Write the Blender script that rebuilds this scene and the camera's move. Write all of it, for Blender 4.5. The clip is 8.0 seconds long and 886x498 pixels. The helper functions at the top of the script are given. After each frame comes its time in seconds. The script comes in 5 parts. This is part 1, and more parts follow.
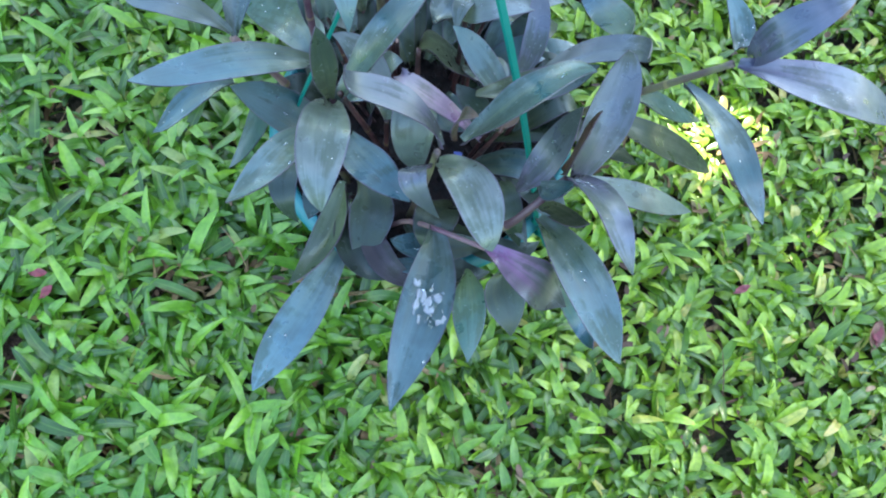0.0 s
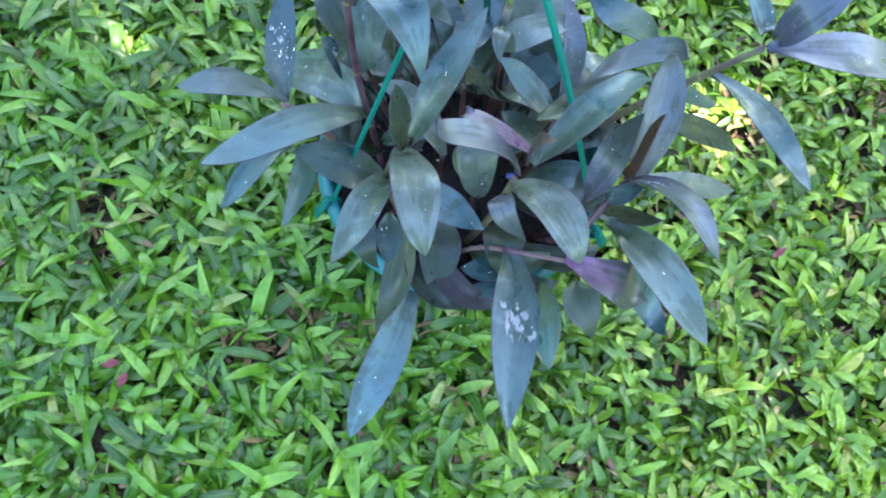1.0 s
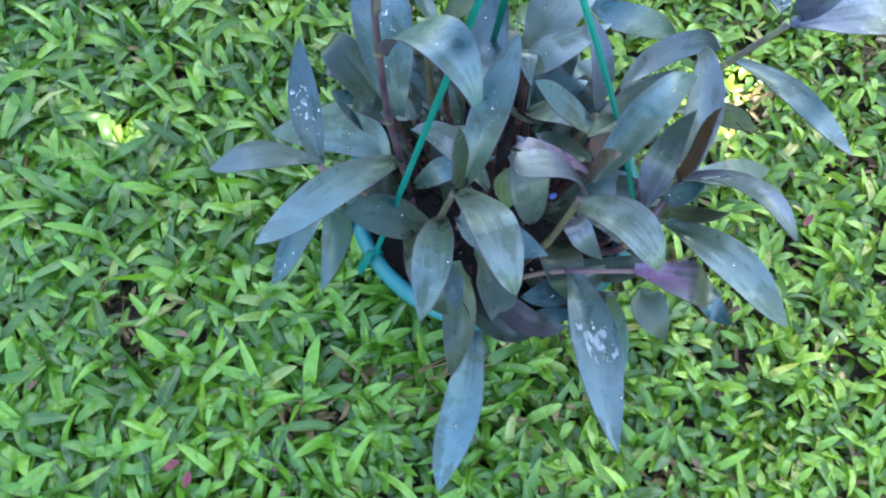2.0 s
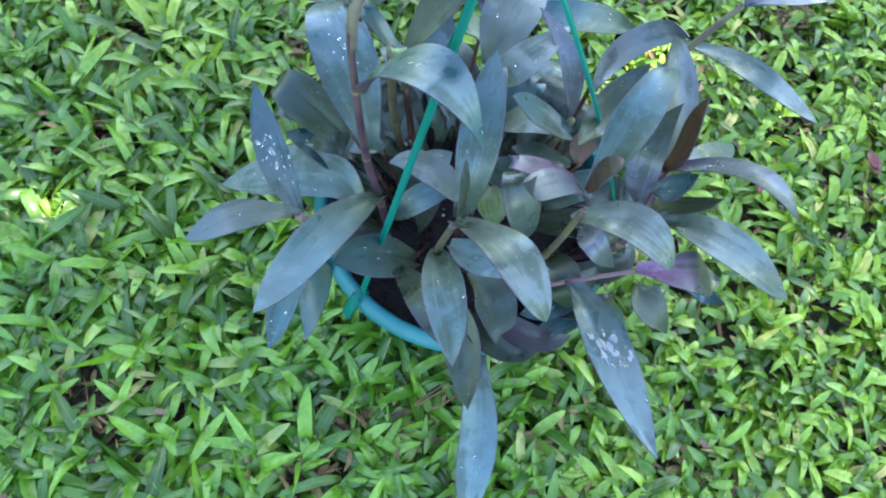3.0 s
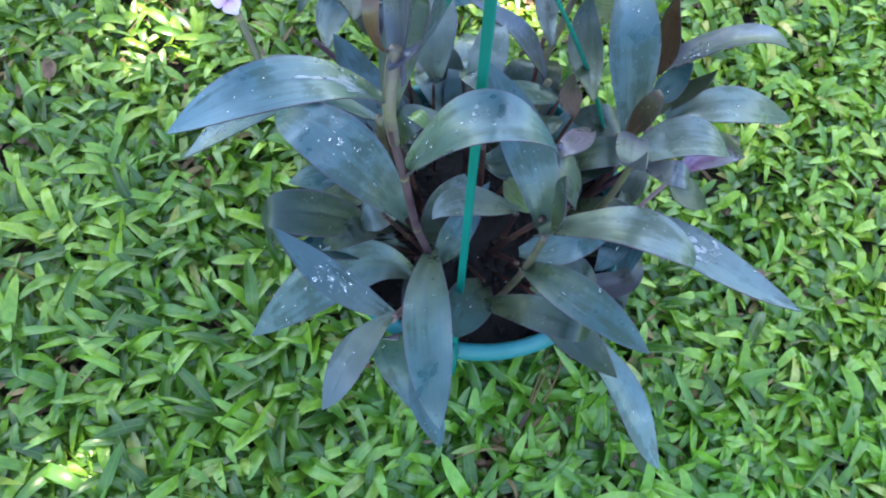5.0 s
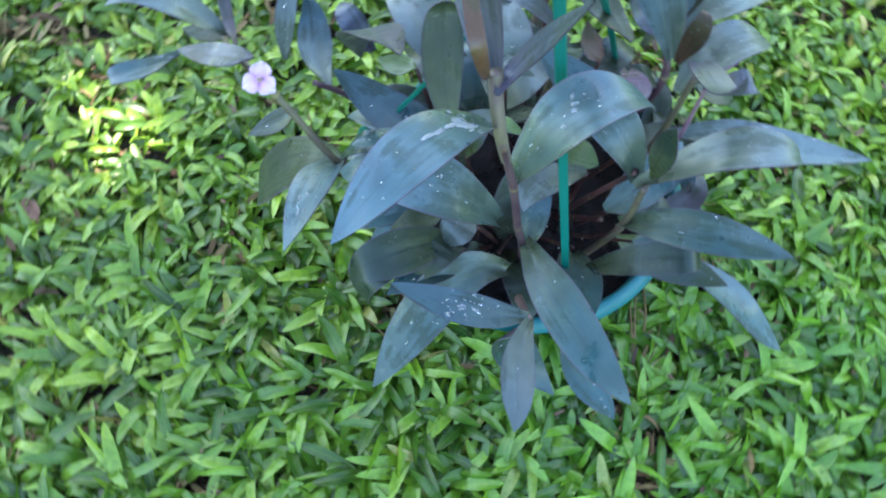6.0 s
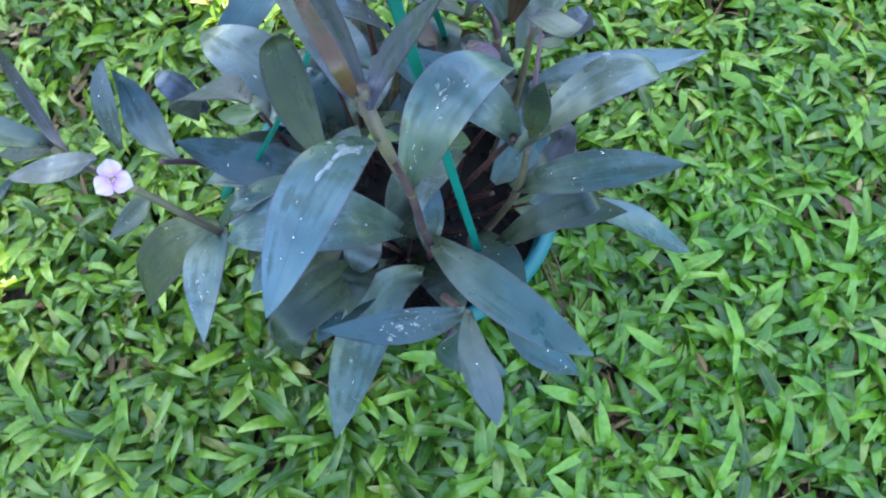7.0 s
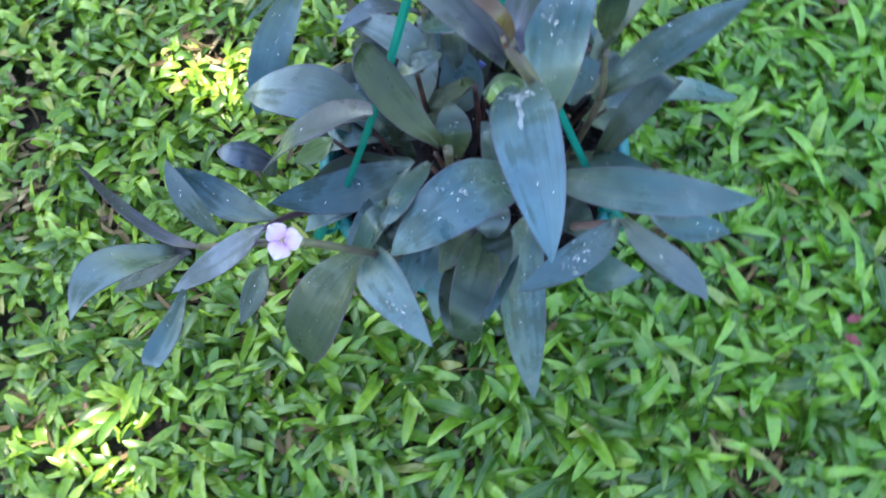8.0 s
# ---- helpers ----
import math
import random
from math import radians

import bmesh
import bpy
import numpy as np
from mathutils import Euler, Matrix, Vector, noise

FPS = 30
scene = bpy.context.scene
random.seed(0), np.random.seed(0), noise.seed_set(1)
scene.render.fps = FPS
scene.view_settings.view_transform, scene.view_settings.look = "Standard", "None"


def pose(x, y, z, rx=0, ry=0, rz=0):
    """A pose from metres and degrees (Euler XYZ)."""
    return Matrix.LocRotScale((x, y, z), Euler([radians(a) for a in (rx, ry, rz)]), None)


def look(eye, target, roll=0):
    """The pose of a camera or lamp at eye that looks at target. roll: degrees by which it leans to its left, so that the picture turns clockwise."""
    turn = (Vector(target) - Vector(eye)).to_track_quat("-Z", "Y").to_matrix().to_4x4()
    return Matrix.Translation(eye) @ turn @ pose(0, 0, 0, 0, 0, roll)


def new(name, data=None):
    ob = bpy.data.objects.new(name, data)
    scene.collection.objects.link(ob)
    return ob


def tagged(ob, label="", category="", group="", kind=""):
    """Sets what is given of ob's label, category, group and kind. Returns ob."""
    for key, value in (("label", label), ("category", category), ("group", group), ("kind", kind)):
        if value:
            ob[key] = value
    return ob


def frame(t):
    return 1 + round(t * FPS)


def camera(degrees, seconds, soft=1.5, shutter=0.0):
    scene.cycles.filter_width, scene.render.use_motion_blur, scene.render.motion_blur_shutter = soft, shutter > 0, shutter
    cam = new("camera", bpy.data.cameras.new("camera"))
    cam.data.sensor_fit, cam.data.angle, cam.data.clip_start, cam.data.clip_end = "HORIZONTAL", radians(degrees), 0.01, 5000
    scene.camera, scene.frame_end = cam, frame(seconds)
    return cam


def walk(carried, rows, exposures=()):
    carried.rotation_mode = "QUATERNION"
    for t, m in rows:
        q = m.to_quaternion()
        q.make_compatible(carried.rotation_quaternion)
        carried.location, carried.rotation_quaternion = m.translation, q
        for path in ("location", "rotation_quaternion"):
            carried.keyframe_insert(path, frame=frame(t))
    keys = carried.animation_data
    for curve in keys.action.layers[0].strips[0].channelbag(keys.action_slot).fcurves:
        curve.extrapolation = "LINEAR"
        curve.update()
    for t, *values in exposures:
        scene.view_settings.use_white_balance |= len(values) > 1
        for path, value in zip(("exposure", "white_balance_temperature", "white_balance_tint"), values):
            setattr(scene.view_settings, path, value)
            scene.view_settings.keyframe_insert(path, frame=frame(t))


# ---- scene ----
cam = camera(57.4, 8.0, soft=2.0, shutter=0.25)
PATH = [
    (0, (-0.009, -0.3, 0.761), (0.094, 0.304, -1.143), 14.3),
    (0.2, (-0.025, -0.301, 0.758), (0.1, 0.31, -1.143), 14.7),
    (0.5, (-0.047, -0.298, 0.763), (0.107, 0.314, -1.135), 15.2),
    (1, (-0.094, -0.294, 0.782), (0.1, 0.332, -1.107), 11.0),
    (1.5, (-0.131, -0.301, 0.782), (0.126, 0.345, -1.093), 10.1),
    (1.8, (-0.148, -0.283, 0.775), (0.141, 0.365, -1.095), 8.9),
    (2, (-0.164, -0.26, 0.768), (0.143, 0.39, -1.098), 7.7),
    (2.2, (-0.184, -0.24, 0.76), (0.172, 0.407, -1.099), 9.5),
    (3.3, (-0.222, -0.184, 0.743), (0.342, 0.324, -1.108), 15.2),
    (3.5, (-0.236, -0.161, 0.738), (0.355, 0.32, -1.111), 14.5),
    (4, (-0.273, -0.111, 0.745), (0.414, 0.254, -1.097), 13.8),
    (4.2, (-0.285, -0.094, 0.757), (0.428, 0.239, -1.082), 12.1),
    (5.3, (-0.278, -0.025, 0.738), (0.419, 0.096, -1.133), 13.0),
    (5.5, (-0.283, -0.003, 0.736), (0.379, 0.095, -1.149), 12.6),
    (5.7, (-0.29, 0.027, 0.737), (0.353, 0.096, -1.156), 11.2),
    (5.9, (-0.281, 0.06, 0.741), (0.367, 0.086, -1.151), 6.7),
    (6, (-0.271, 0.072, 0.748), (0.378, 0.054, -1.143), 3.9),
    (6.2, (-0.283, 0.091, 0.749), (0.376, 0.002, -1.138), 0.0),
    (6.5, (-0.284, 0.097, 0.741), (0.349, -0.144, -1.141), 6.2),
    (6.8, (-0.265, 0.089, 0.738), (0.338, -0.22, -1.143), 9.9),
    (7, (-0.257, 0.095, 0.736), (0.351, -0.231, -1.141), 8.1),
    (7.5, (-0.227, 0.121, 0.74), (0.358, -0.212, -1.144), 0.1),
    (7.7, (-0.219, 0.159, 0.734), (0.346, -0.254, -1.14), -0.5),
    (7.9, (-0.208, 0.199, 0.74), (0.334, -0.222, -1.139), -4.7),
    (8, (-0.211, 0.216, 0.738), (0.321, -0.213, -1.142), -7.8),
]
EXPOSURE = 2.70
walk(cam, [(t, look(eye, target, roll)) for t, eye, target, roll in PATH], exposures=[(0.0, EXPOSURE), (4.2, EXPOSURE), (5.3, EXPOSURE - 0.23), (6.0, EXPOSURE - 0.16), (8.0, EXPOSURE - 0.22)])

# ---- light ----
SUN_DIR = Vector((0.46, 0.30, 0.84)).normalized()
SUN_EL = math.asin(SUN_DIR.z)
world = bpy.data.worlds.new("sky")
scene.world = world
world.use_nodes = True
wn = world.node_tree.nodes
sky = wn.new("ShaderNodeTexSky")
sky.sky_type = "NISHITA"
sky.sun_disc = False
sky.sun_elevation = SUN_EL
sky.sun_rotation = math.atan2(SUN_DIR.x, SUN_DIR.y)
wn["Background"].inputs["Strength"].default_value = 0.14
world.node_tree.links.new(sky.outputs[0], wn["Background"].inputs["Color"])

sun_data = bpy.data.lights.new("sun", "SUN")
sun_data.energy = 5.0
sun_data.angle = radians(0.55)
sun_data.color = (1.0, 0.95, 0.86)
sun = new("sun", sun_data)
sun.matrix_world = look(SUN_DIR * 20, (0, 0, 0))


# ---- materials ----
def material(name):
    m = bpy.data.materials.new(name)
    m.use_nodes = True
    return m, m.node_tree.nodes, m.node_tree.links, m.node_tree.nodes["Principled BSDF"]


def ramp(nodes, stops, interpolation="LINEAR"):
    r = nodes.new("ShaderNodeValToRGB")
    r.color_ramp.interpolation = interpolation
    while len(r.color_ramp.elements) < len(stops):
        r.color_ramp.elements.new(0.5)
    for e, (p, c) in zip(r.color_ramp.elements, stops):
        e.position = p
        e.color = (*c, 1)
    return r


def noise_tex(nodes, links, scale, detail=3.0, vector=None, rough=0.55):
    n = nodes.new("ShaderNodeTexNoise")
    n.inputs["Scale"].default_value = scale
    n.inputs["Detail"].default_value = detail
    n.inputs["Roughness"].default_value = rough
    if vector is not None:
        links.new(vector, n.inputs["Vector"])
    return n


def mix(nodes, links, kind, fac, a, b):
    m = nodes.new("ShaderNodeMix")
    m.data_type = "RGBA"
    m.blend_type = kind
    for socket, value in ((m.inputs[0], fac), (m.inputs[6], a), (m.inputs[7], b)):
        if isinstance(value, bpy.types.NodeSocket):
            links.new(value, socket)
        elif isinstance(value, (tuple, list)):
            socket.default_value = (*value, 1)
        else:
            socket.default_value = value
    return m.outputs[2]


def bump(nodes, links, bsdf, height, strength, distance):
    b = nodes.new("ShaderNodeBump")
    b.inputs["Strength"].default_value = strength
    b.inputs["Distance"].default_value = distance
    links.new(height, b.inputs["Height"])
    links.new(b.outputs[0], bsdf.inputs["Normal"])


def leaf_material(name, body, vein, base_tint, base_amount, rough=0.39, shine=0.95):
    """Waxy leaf: fine lengthwise veins, a creased midrib, dull olive streaks, and a tint that fades in towards the
    leaf's base.
    """
    m, n, l, p = material(name)
    uv = n.new("ShaderNodeTexCoord")
    obj = n.new("ShaderNodeObjectInfo")
    own = n.new("ShaderNodeVectorMath")
    own.operation = "MULTIPLY_ADD"
    l.new(obj.outputs["Random"], own.inputs[0])
    own.inputs[1].default_value = (17.0, 23.0, 5.0)
    l.new(uv.outputs["UV"], own.inputs[2])

    def lengthwise(across, along, detail):
        k = n.new("ShaderNodeMapping")
        k.inputs["Scale"].default_value = (across, along, 1)
        l.new(own.outputs[0], k.inputs["Vector"])
        return noise_tex(n, l, 1.0, detail, k.outputs[0]).outputs[0]

    def blend(value, factor, other):
        k = n.new("ShaderNodeMath")
        k.operation = "MULTIPLY_ADD"
        l.new(value, k.inputs[0])
        k.inputs[1].default_value = factor
        l.new(other, k.inputs[2])
        return k.outputs[0]

    def spread(value, low, high, to_low, to_high):
        k = n.new("ShaderNodeMapRange")
        k.inputs["From Min"].default_value = low
        k.inputs["From Max"].default_value = high
        k.inputs["To Min"].default_value = to_low
        k.inputs["To Max"].default_value = to_high
        l.new(value, k.inputs["Value"])
        return k.outputs[0]

    veins = lengthwise(30.0, 1.0, 2.0)
    streak = lengthwise(6.0, 1.1, 3.0)
    blotch = noise_tex(n, l, 42.0, 5.0, uv.outputs["Object"]).outputs[0]
    spots = noise_tex(n, l, 130.0, 3.0, uv.outputs["Object"]).outputs[0]
    cloud = noise_tex(n, l, 21.0, 4.0, uv.outputs["Object"]).outputs[0]
    sep = n.new("ShaderNodeSeparateXYZ")
    l.new(uv.outputs["UV"], sep.inputs[0])
    col = mix(n, l, "MIX", ramp_fac(n, l, veins, 0.25, 0.75), body, vein)
    # tint at the base, reaching up in uneven streaks
    col = mix(n, l, "MIX", spread(blend(streak, 0.9, sep.outputs[1]), 0.98, 0.50, 0.0, base_amount), col, base_tint)
    # olive mottling, which also paints in where leaves mirror the tree, not the sky
    dull_olive = spread(blend(streak, 0.8, blend(cloud, 1.0, blotch)), 1.42, 1.62, 0.0, 0.60)
    col = mix(n, l, "MIX", dull_olive, col, (0.030, 0.044, 0.022))
    # midrib
    rib = ramp(n, [(0.465, (0.0, 0.0, 0.0)), (0.5, (0.55, 0.55, 0.55)), (0.535, (0.0, 0.0, 0.0))])
    l.new(sep.outputs[0], rib.inputs[0])
    col = mix(n, l, "MIX", rib.outputs[0], col, tuple(0.62 * c for c in body))
    # violet margin
    rim = ramp(n, [(0.0, (0.75, 0.75, 0.75)), (0.045, (0.0, 0.0, 0.0)), (0.955, (0.0, 0.0, 0.0)), (1.0, (0.75, 0.75, 0.75))])
    l.new(sep.outputs[0], rim.inputs[0])
    col = mix(n, l, "MIX", rim.outputs[0], col, (0.075, 0.045, 0.085))
    # pale dried water marks, in patches
    speck = noise_tex(n, l, 520.0, 2.0, uv.outputs["Object"], 0.6).outputs[0]
    marks = n.new("ShaderNodeMath")
    marks.operation = "MULTIPLY"
    l.new(ramp_fac(n, l, speck, 0.65, 0.74), marks.inputs[0])
    l.new(ramp_fac(n, l, blotch, 0.50, 0.68), marks.inputs[1])
    col = mix(n, l, "MIX", marks.outputs[0], col, (0.22, 0.27, 0.28))
    both = n.new("ShaderNodeMath")
    both.operation = "MULTIPLY"
    l.new(spread(obj.outputs["Random"], 0.0, 1.0, 0.76, 1.24), both.inputs[0])
    l.new(spread(blotch, 0.3, 0.7, 0.66, 1.34), both.inputs[1])
    col = mix(n, l, "MULTIPLY", 1.0, col, both.outputs[0])
    l.new(col, p.inputs["Base Color"])
    film = noise_tex(n, l, 55.0, 2.0, uv.outputs["Object"], 0.4).outputs[0]
    gloss = n.new("ShaderNodeMath")
    gloss.operation = "ADD"
    l.new(spread(spots, 0.3, 0.75, rough + 0.12, rough - 0.06), gloss.inputs[0])
    l.new(spread(film, 0.55, 0.63, 0.0, -0.18), gloss.inputs[1])
    l.new(blend(dull_olive, 0.16, gloss.outputs[0]), p.inputs["Roughness"])
    l.new(spread(dull_olive, 0.0, 0.55, shine, 0.5 * shine), p.inputs["Specular IOR Level"])
    p.inputs["Coat Weight"].default_value = 0.26 * shine
    p.inputs["Coat Roughness"].default_value = 0.18
    # sheen coloured teal here, to shift the hue of the mirrored sky
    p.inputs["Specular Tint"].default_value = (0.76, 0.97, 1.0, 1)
    bump(n, l, p, mix(n, l, "MIX", 0.55, veins, blotch), 0.28, 0.0010)
    return m


def ramp_fac(nodes, links, value, low, high):
    r = nodes.new("ShaderNodeMapRange")
    r.inputs["From Min"].default_value = low
    r.inputs["From Max"].default_value = high
    links.new(value, r.inputs["Value"])
    return r.outputs[0]


OLIVE = (0.075, 0.09, 0.028)
TOP = {
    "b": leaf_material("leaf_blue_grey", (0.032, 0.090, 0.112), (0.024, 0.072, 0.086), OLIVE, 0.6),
    # blue-grey leaf made lighter, with a bright sky sheen in its colour
    "t": leaf_material("leaf_teal_sheen", (0.060, 0.134, 0.164), (0.046, 0.108, 0.128), OLIVE, 0.6),
    # one leaf only: the sun on it is put into this pale colour
    "w": leaf_material("leaf_pale_sunlit", (0.085, 0.100, 0.112), (0.070, 0.085, 0.095), OLIVE, 0.50),
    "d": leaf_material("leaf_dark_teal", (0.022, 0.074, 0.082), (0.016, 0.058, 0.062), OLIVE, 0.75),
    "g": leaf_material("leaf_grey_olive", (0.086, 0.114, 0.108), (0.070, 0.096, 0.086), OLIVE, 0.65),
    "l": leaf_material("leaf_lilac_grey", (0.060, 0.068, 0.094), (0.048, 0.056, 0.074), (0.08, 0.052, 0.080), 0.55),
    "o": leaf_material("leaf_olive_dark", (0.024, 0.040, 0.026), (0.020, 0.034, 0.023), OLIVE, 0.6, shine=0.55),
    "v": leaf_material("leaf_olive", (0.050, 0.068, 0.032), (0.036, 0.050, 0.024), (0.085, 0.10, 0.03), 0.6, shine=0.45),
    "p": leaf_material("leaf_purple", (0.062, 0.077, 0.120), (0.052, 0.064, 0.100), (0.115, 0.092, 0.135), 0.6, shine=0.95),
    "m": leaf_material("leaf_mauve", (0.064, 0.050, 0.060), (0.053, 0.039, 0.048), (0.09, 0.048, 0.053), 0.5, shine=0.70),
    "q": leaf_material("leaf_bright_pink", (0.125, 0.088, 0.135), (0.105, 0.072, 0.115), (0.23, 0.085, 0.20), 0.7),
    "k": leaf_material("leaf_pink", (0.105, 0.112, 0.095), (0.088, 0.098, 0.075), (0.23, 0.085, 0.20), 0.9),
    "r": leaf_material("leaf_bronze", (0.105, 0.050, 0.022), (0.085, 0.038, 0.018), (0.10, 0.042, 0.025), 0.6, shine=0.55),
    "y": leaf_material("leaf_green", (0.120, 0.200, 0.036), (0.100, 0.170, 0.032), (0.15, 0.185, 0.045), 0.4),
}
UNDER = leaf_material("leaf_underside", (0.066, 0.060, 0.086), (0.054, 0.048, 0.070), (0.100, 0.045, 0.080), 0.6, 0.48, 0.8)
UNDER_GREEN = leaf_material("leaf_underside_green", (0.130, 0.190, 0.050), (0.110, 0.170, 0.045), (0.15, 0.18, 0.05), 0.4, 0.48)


def stem_material(name, light, dark):
    m, n, l, p = material(name)
    tc = n.new("ShaderNodeTexCoord")
    a = noise_tex(n, l, 45.0, 3.0, tc.outputs["Object"])
    b = noise_tex(n, l, 300.0, 2.0, tc.outputs["Object"])
    col = mix(n, l, "MIX", ramp_fac(n, l, a.outputs[0], 0.38, 0.62), light, dark)
    l.new(col, p.inputs["Base Color"])
    p.inputs["Roughness"].default_value = 0.42
    bump(n, l, p, b.outputs[0], 0.2, 0.0006)
    return m


STEM = stem_material("stem_purple", (0.110, 0.062, 0.074), (0.050, 0.018, 0.034))
STEM_PINK = stem_material("stem_pink", (0.22, 0.15, 0.13), (0.15, 0.075, 0.10))
STEM_GREEN = stem_material("stem_green", (0.125, 0.120, 0.062), (0.085, 0.060, 0.050))
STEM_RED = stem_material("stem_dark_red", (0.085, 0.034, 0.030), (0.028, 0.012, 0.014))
SHEATH = stem_material("leaf_sheath", (0.185, 0.175, 0.090), (0.120, 0.082, 0.088))
NODE = stem_material("stem_node", (0.22, 0.19, 0.085), (0.13, 0.085, 0.060))


def grass_material():
    """Broad lawn blades: waxy on top, thin enough to glow yellow-green, pale at the sheath and along the midrib."""
    m, n, l, p = material("grass_blade")
    geo = n.new("ShaderNodeNewGeometry")
    tc = n.new("ShaderNodeTexCoord")
    patch = noise_tex(n, l, 7.0, 3.0, tc.outputs["Object"])
    grain = noise_tex(n, l, 170.0, 3.0, tc.outputs["Object"])
    one = ramp(n, [(0.0, (0.027, 0.085, 0.007)), (0.34, (0.082, 0.220, 0.014)), (0.70, (0.188, 0.392, 0.026)), (0.95, (0.232, 0.420, 0.046)), (1.0, (0.36, 0.37, 0.10))])
    l.new(geo.outputs["Random Per Island"], one.inputs[0])
    # the lawn is lusher on one side and drier, more yellow on the other, with brighter daylight painted in there
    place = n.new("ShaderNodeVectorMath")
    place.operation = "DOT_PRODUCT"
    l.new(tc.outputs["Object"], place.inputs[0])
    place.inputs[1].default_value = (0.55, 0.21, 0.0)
    dry_and_lit = n.new("ShaderNodeMath")
    dry_and_lit.operation = "MULTIPLY_ADD"
    l.new(patch.outputs[0], dry_and_lit.inputs[0])
    dry_and_lit.inputs[1].default_value = 0.6
    l.new(place.outputs["Value"], dry_and_lit.inputs[2])
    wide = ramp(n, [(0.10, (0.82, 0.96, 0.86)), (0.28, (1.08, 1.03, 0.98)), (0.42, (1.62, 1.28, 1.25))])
    l.new(dry_and_lit.outputs[0], wide.inputs[0])
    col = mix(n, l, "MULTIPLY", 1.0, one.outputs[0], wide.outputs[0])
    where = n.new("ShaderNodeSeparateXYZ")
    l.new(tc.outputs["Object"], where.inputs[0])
    # blades brightened towards -y by colour, in place of uneven daylight
    daylight_y = n.new("ShaderNodeMapRange")
    daylight_y.inputs["From Min"].default_value = -0.5
    daylight_y.inputs["From Max"].default_value = 0.5
    daylight_y.inputs["To Min"].default_value = 1.13
    daylight_y.inputs["To Max"].default_value = 0.86
    l.new(where.outputs[1], daylight_y.inputs["Value"])
    col = mix(n, l, "MULTIPLY", 1.0, col, daylight_y.outputs[0])
    fine = ramp(n, [(0.32, (0.72, 0.78, 0.76)), (0.68, (1.20, 1.14, 1.16))])
    l.new(grain.outputs[0], fine.inputs[0])
    col = mix(n, l, "MULTIPLY", 1.0, col, fine.outputs[0])
    sep = n.new("ShaderNodeSeparateXYZ")
    l.new(tc.outputs["UV"], sep.inputs[0])
    sheath = ramp(n, [(0.0, (1.0, 1.0, 1.0)), (0.28, (0.0, 0.0, 0.0))])
    l.new(sep.outputs[1], sheath.inputs[0])
    col = mix(n, l, "MIX", mix(n, l, "MULTIPLY", 1.0, sheath.outputs[0], (0.5, 0.5, 0.5)), col, (0.22, 0.32, 0.07))
    rib = ramp(n, [(0.40, (0.0, 0.0, 0.0)), (0.5, (0.35, 0.35, 0.35)), (0.60, (0.0, 0.0, 0.0))])
    l.new(sep.outputs[0], rib.inputs[0])
    col = mix(n, l, "MIX", rib.outputs[0], col, (0.20, 0.36, 0.07))
    l.new(col, p.inputs["Base Color"])
    p.inputs["Roughness"].default_value = 0.33
    p.inputs["Specular IOR Level"].default_value = 0.92
    # takes blue out of the mirrored sky by tinting the sheen
    p.inputs["Specular Tint"].default_value = (0.97, 1.0, 0.84, 1)
    thin = n.new("ShaderNodeBsdfTranslucent")
    l.new(mix(n, l, "MULTIPLY", 1.0, col, (1.35, 1.10, 0.30)), thin.inputs["Color"])
    ms = n.new("ShaderNodeMixShader")
    ms.inputs[0].default_value = 0.18
    l.new(p.outputs[0], ms.inputs[1])
    l.new(thin.outputs[0], ms.inputs[2])
    l.new(ms.outputs[0], n["Material Output"].inputs["Surface"])
    return m


def dry_material(name, stops, rough=0.75):
    m, n, l, p = material(name)
    geo = n.new("ShaderNodeNewGeometry")
    tc = n.new("ShaderNodeTexCoord")
    a = noise_tex(n, l, 180.0, 3.0, tc.outputs["Object"])
    one = ramp(n, stops)
    l.new(geo.outputs["Random Per Island"], one.inputs[0])
    fine = ramp(n, [(0.3, (0.7, 0.7, 0.7)), (0.7, (1.15, 1.12, 1.1))])
    l.new(a.outputs[0], fine.inputs[0])
    l.new(mix(n, l, "MULTIPLY", 1.0, one.outputs[0], fine.outputs[0]), p.inputs["Base Color"])
    p.inputs["Roughness"].default_value = rough
    return m


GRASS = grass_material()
STRAW = dry_material("dry_straw", [(0.0, (0.085, 0.045, 0.018)), (0.5, (0.20, 0.125, 0.045)), (0.85, (0.34, 0.24, 0.10)), (1.0, (0.52, 0.43, 0.20))])
LITTER = dry_material("brown_litter", [(0.0, (0.060, 0.030, 0.016)), (0.5, (0.150, 0.085, 0.048)), (0.9, (0.28, 0.180, 0.100)), (1.0, (0.46, 0.33, 0.15))], 0.65)
DRY_LEAF = dry_material("dry_leaf", [(0.0, (0.16, 0.075, 0.045)), (1.0, (0.26, 0.15, 0.09))], 0.6)
RED_BIT = dry_material("red_petal", [(0.0, (0.22, 0.045, 0.055)), (1.0, (0.30, 0.08, 0.085))], 0.55)


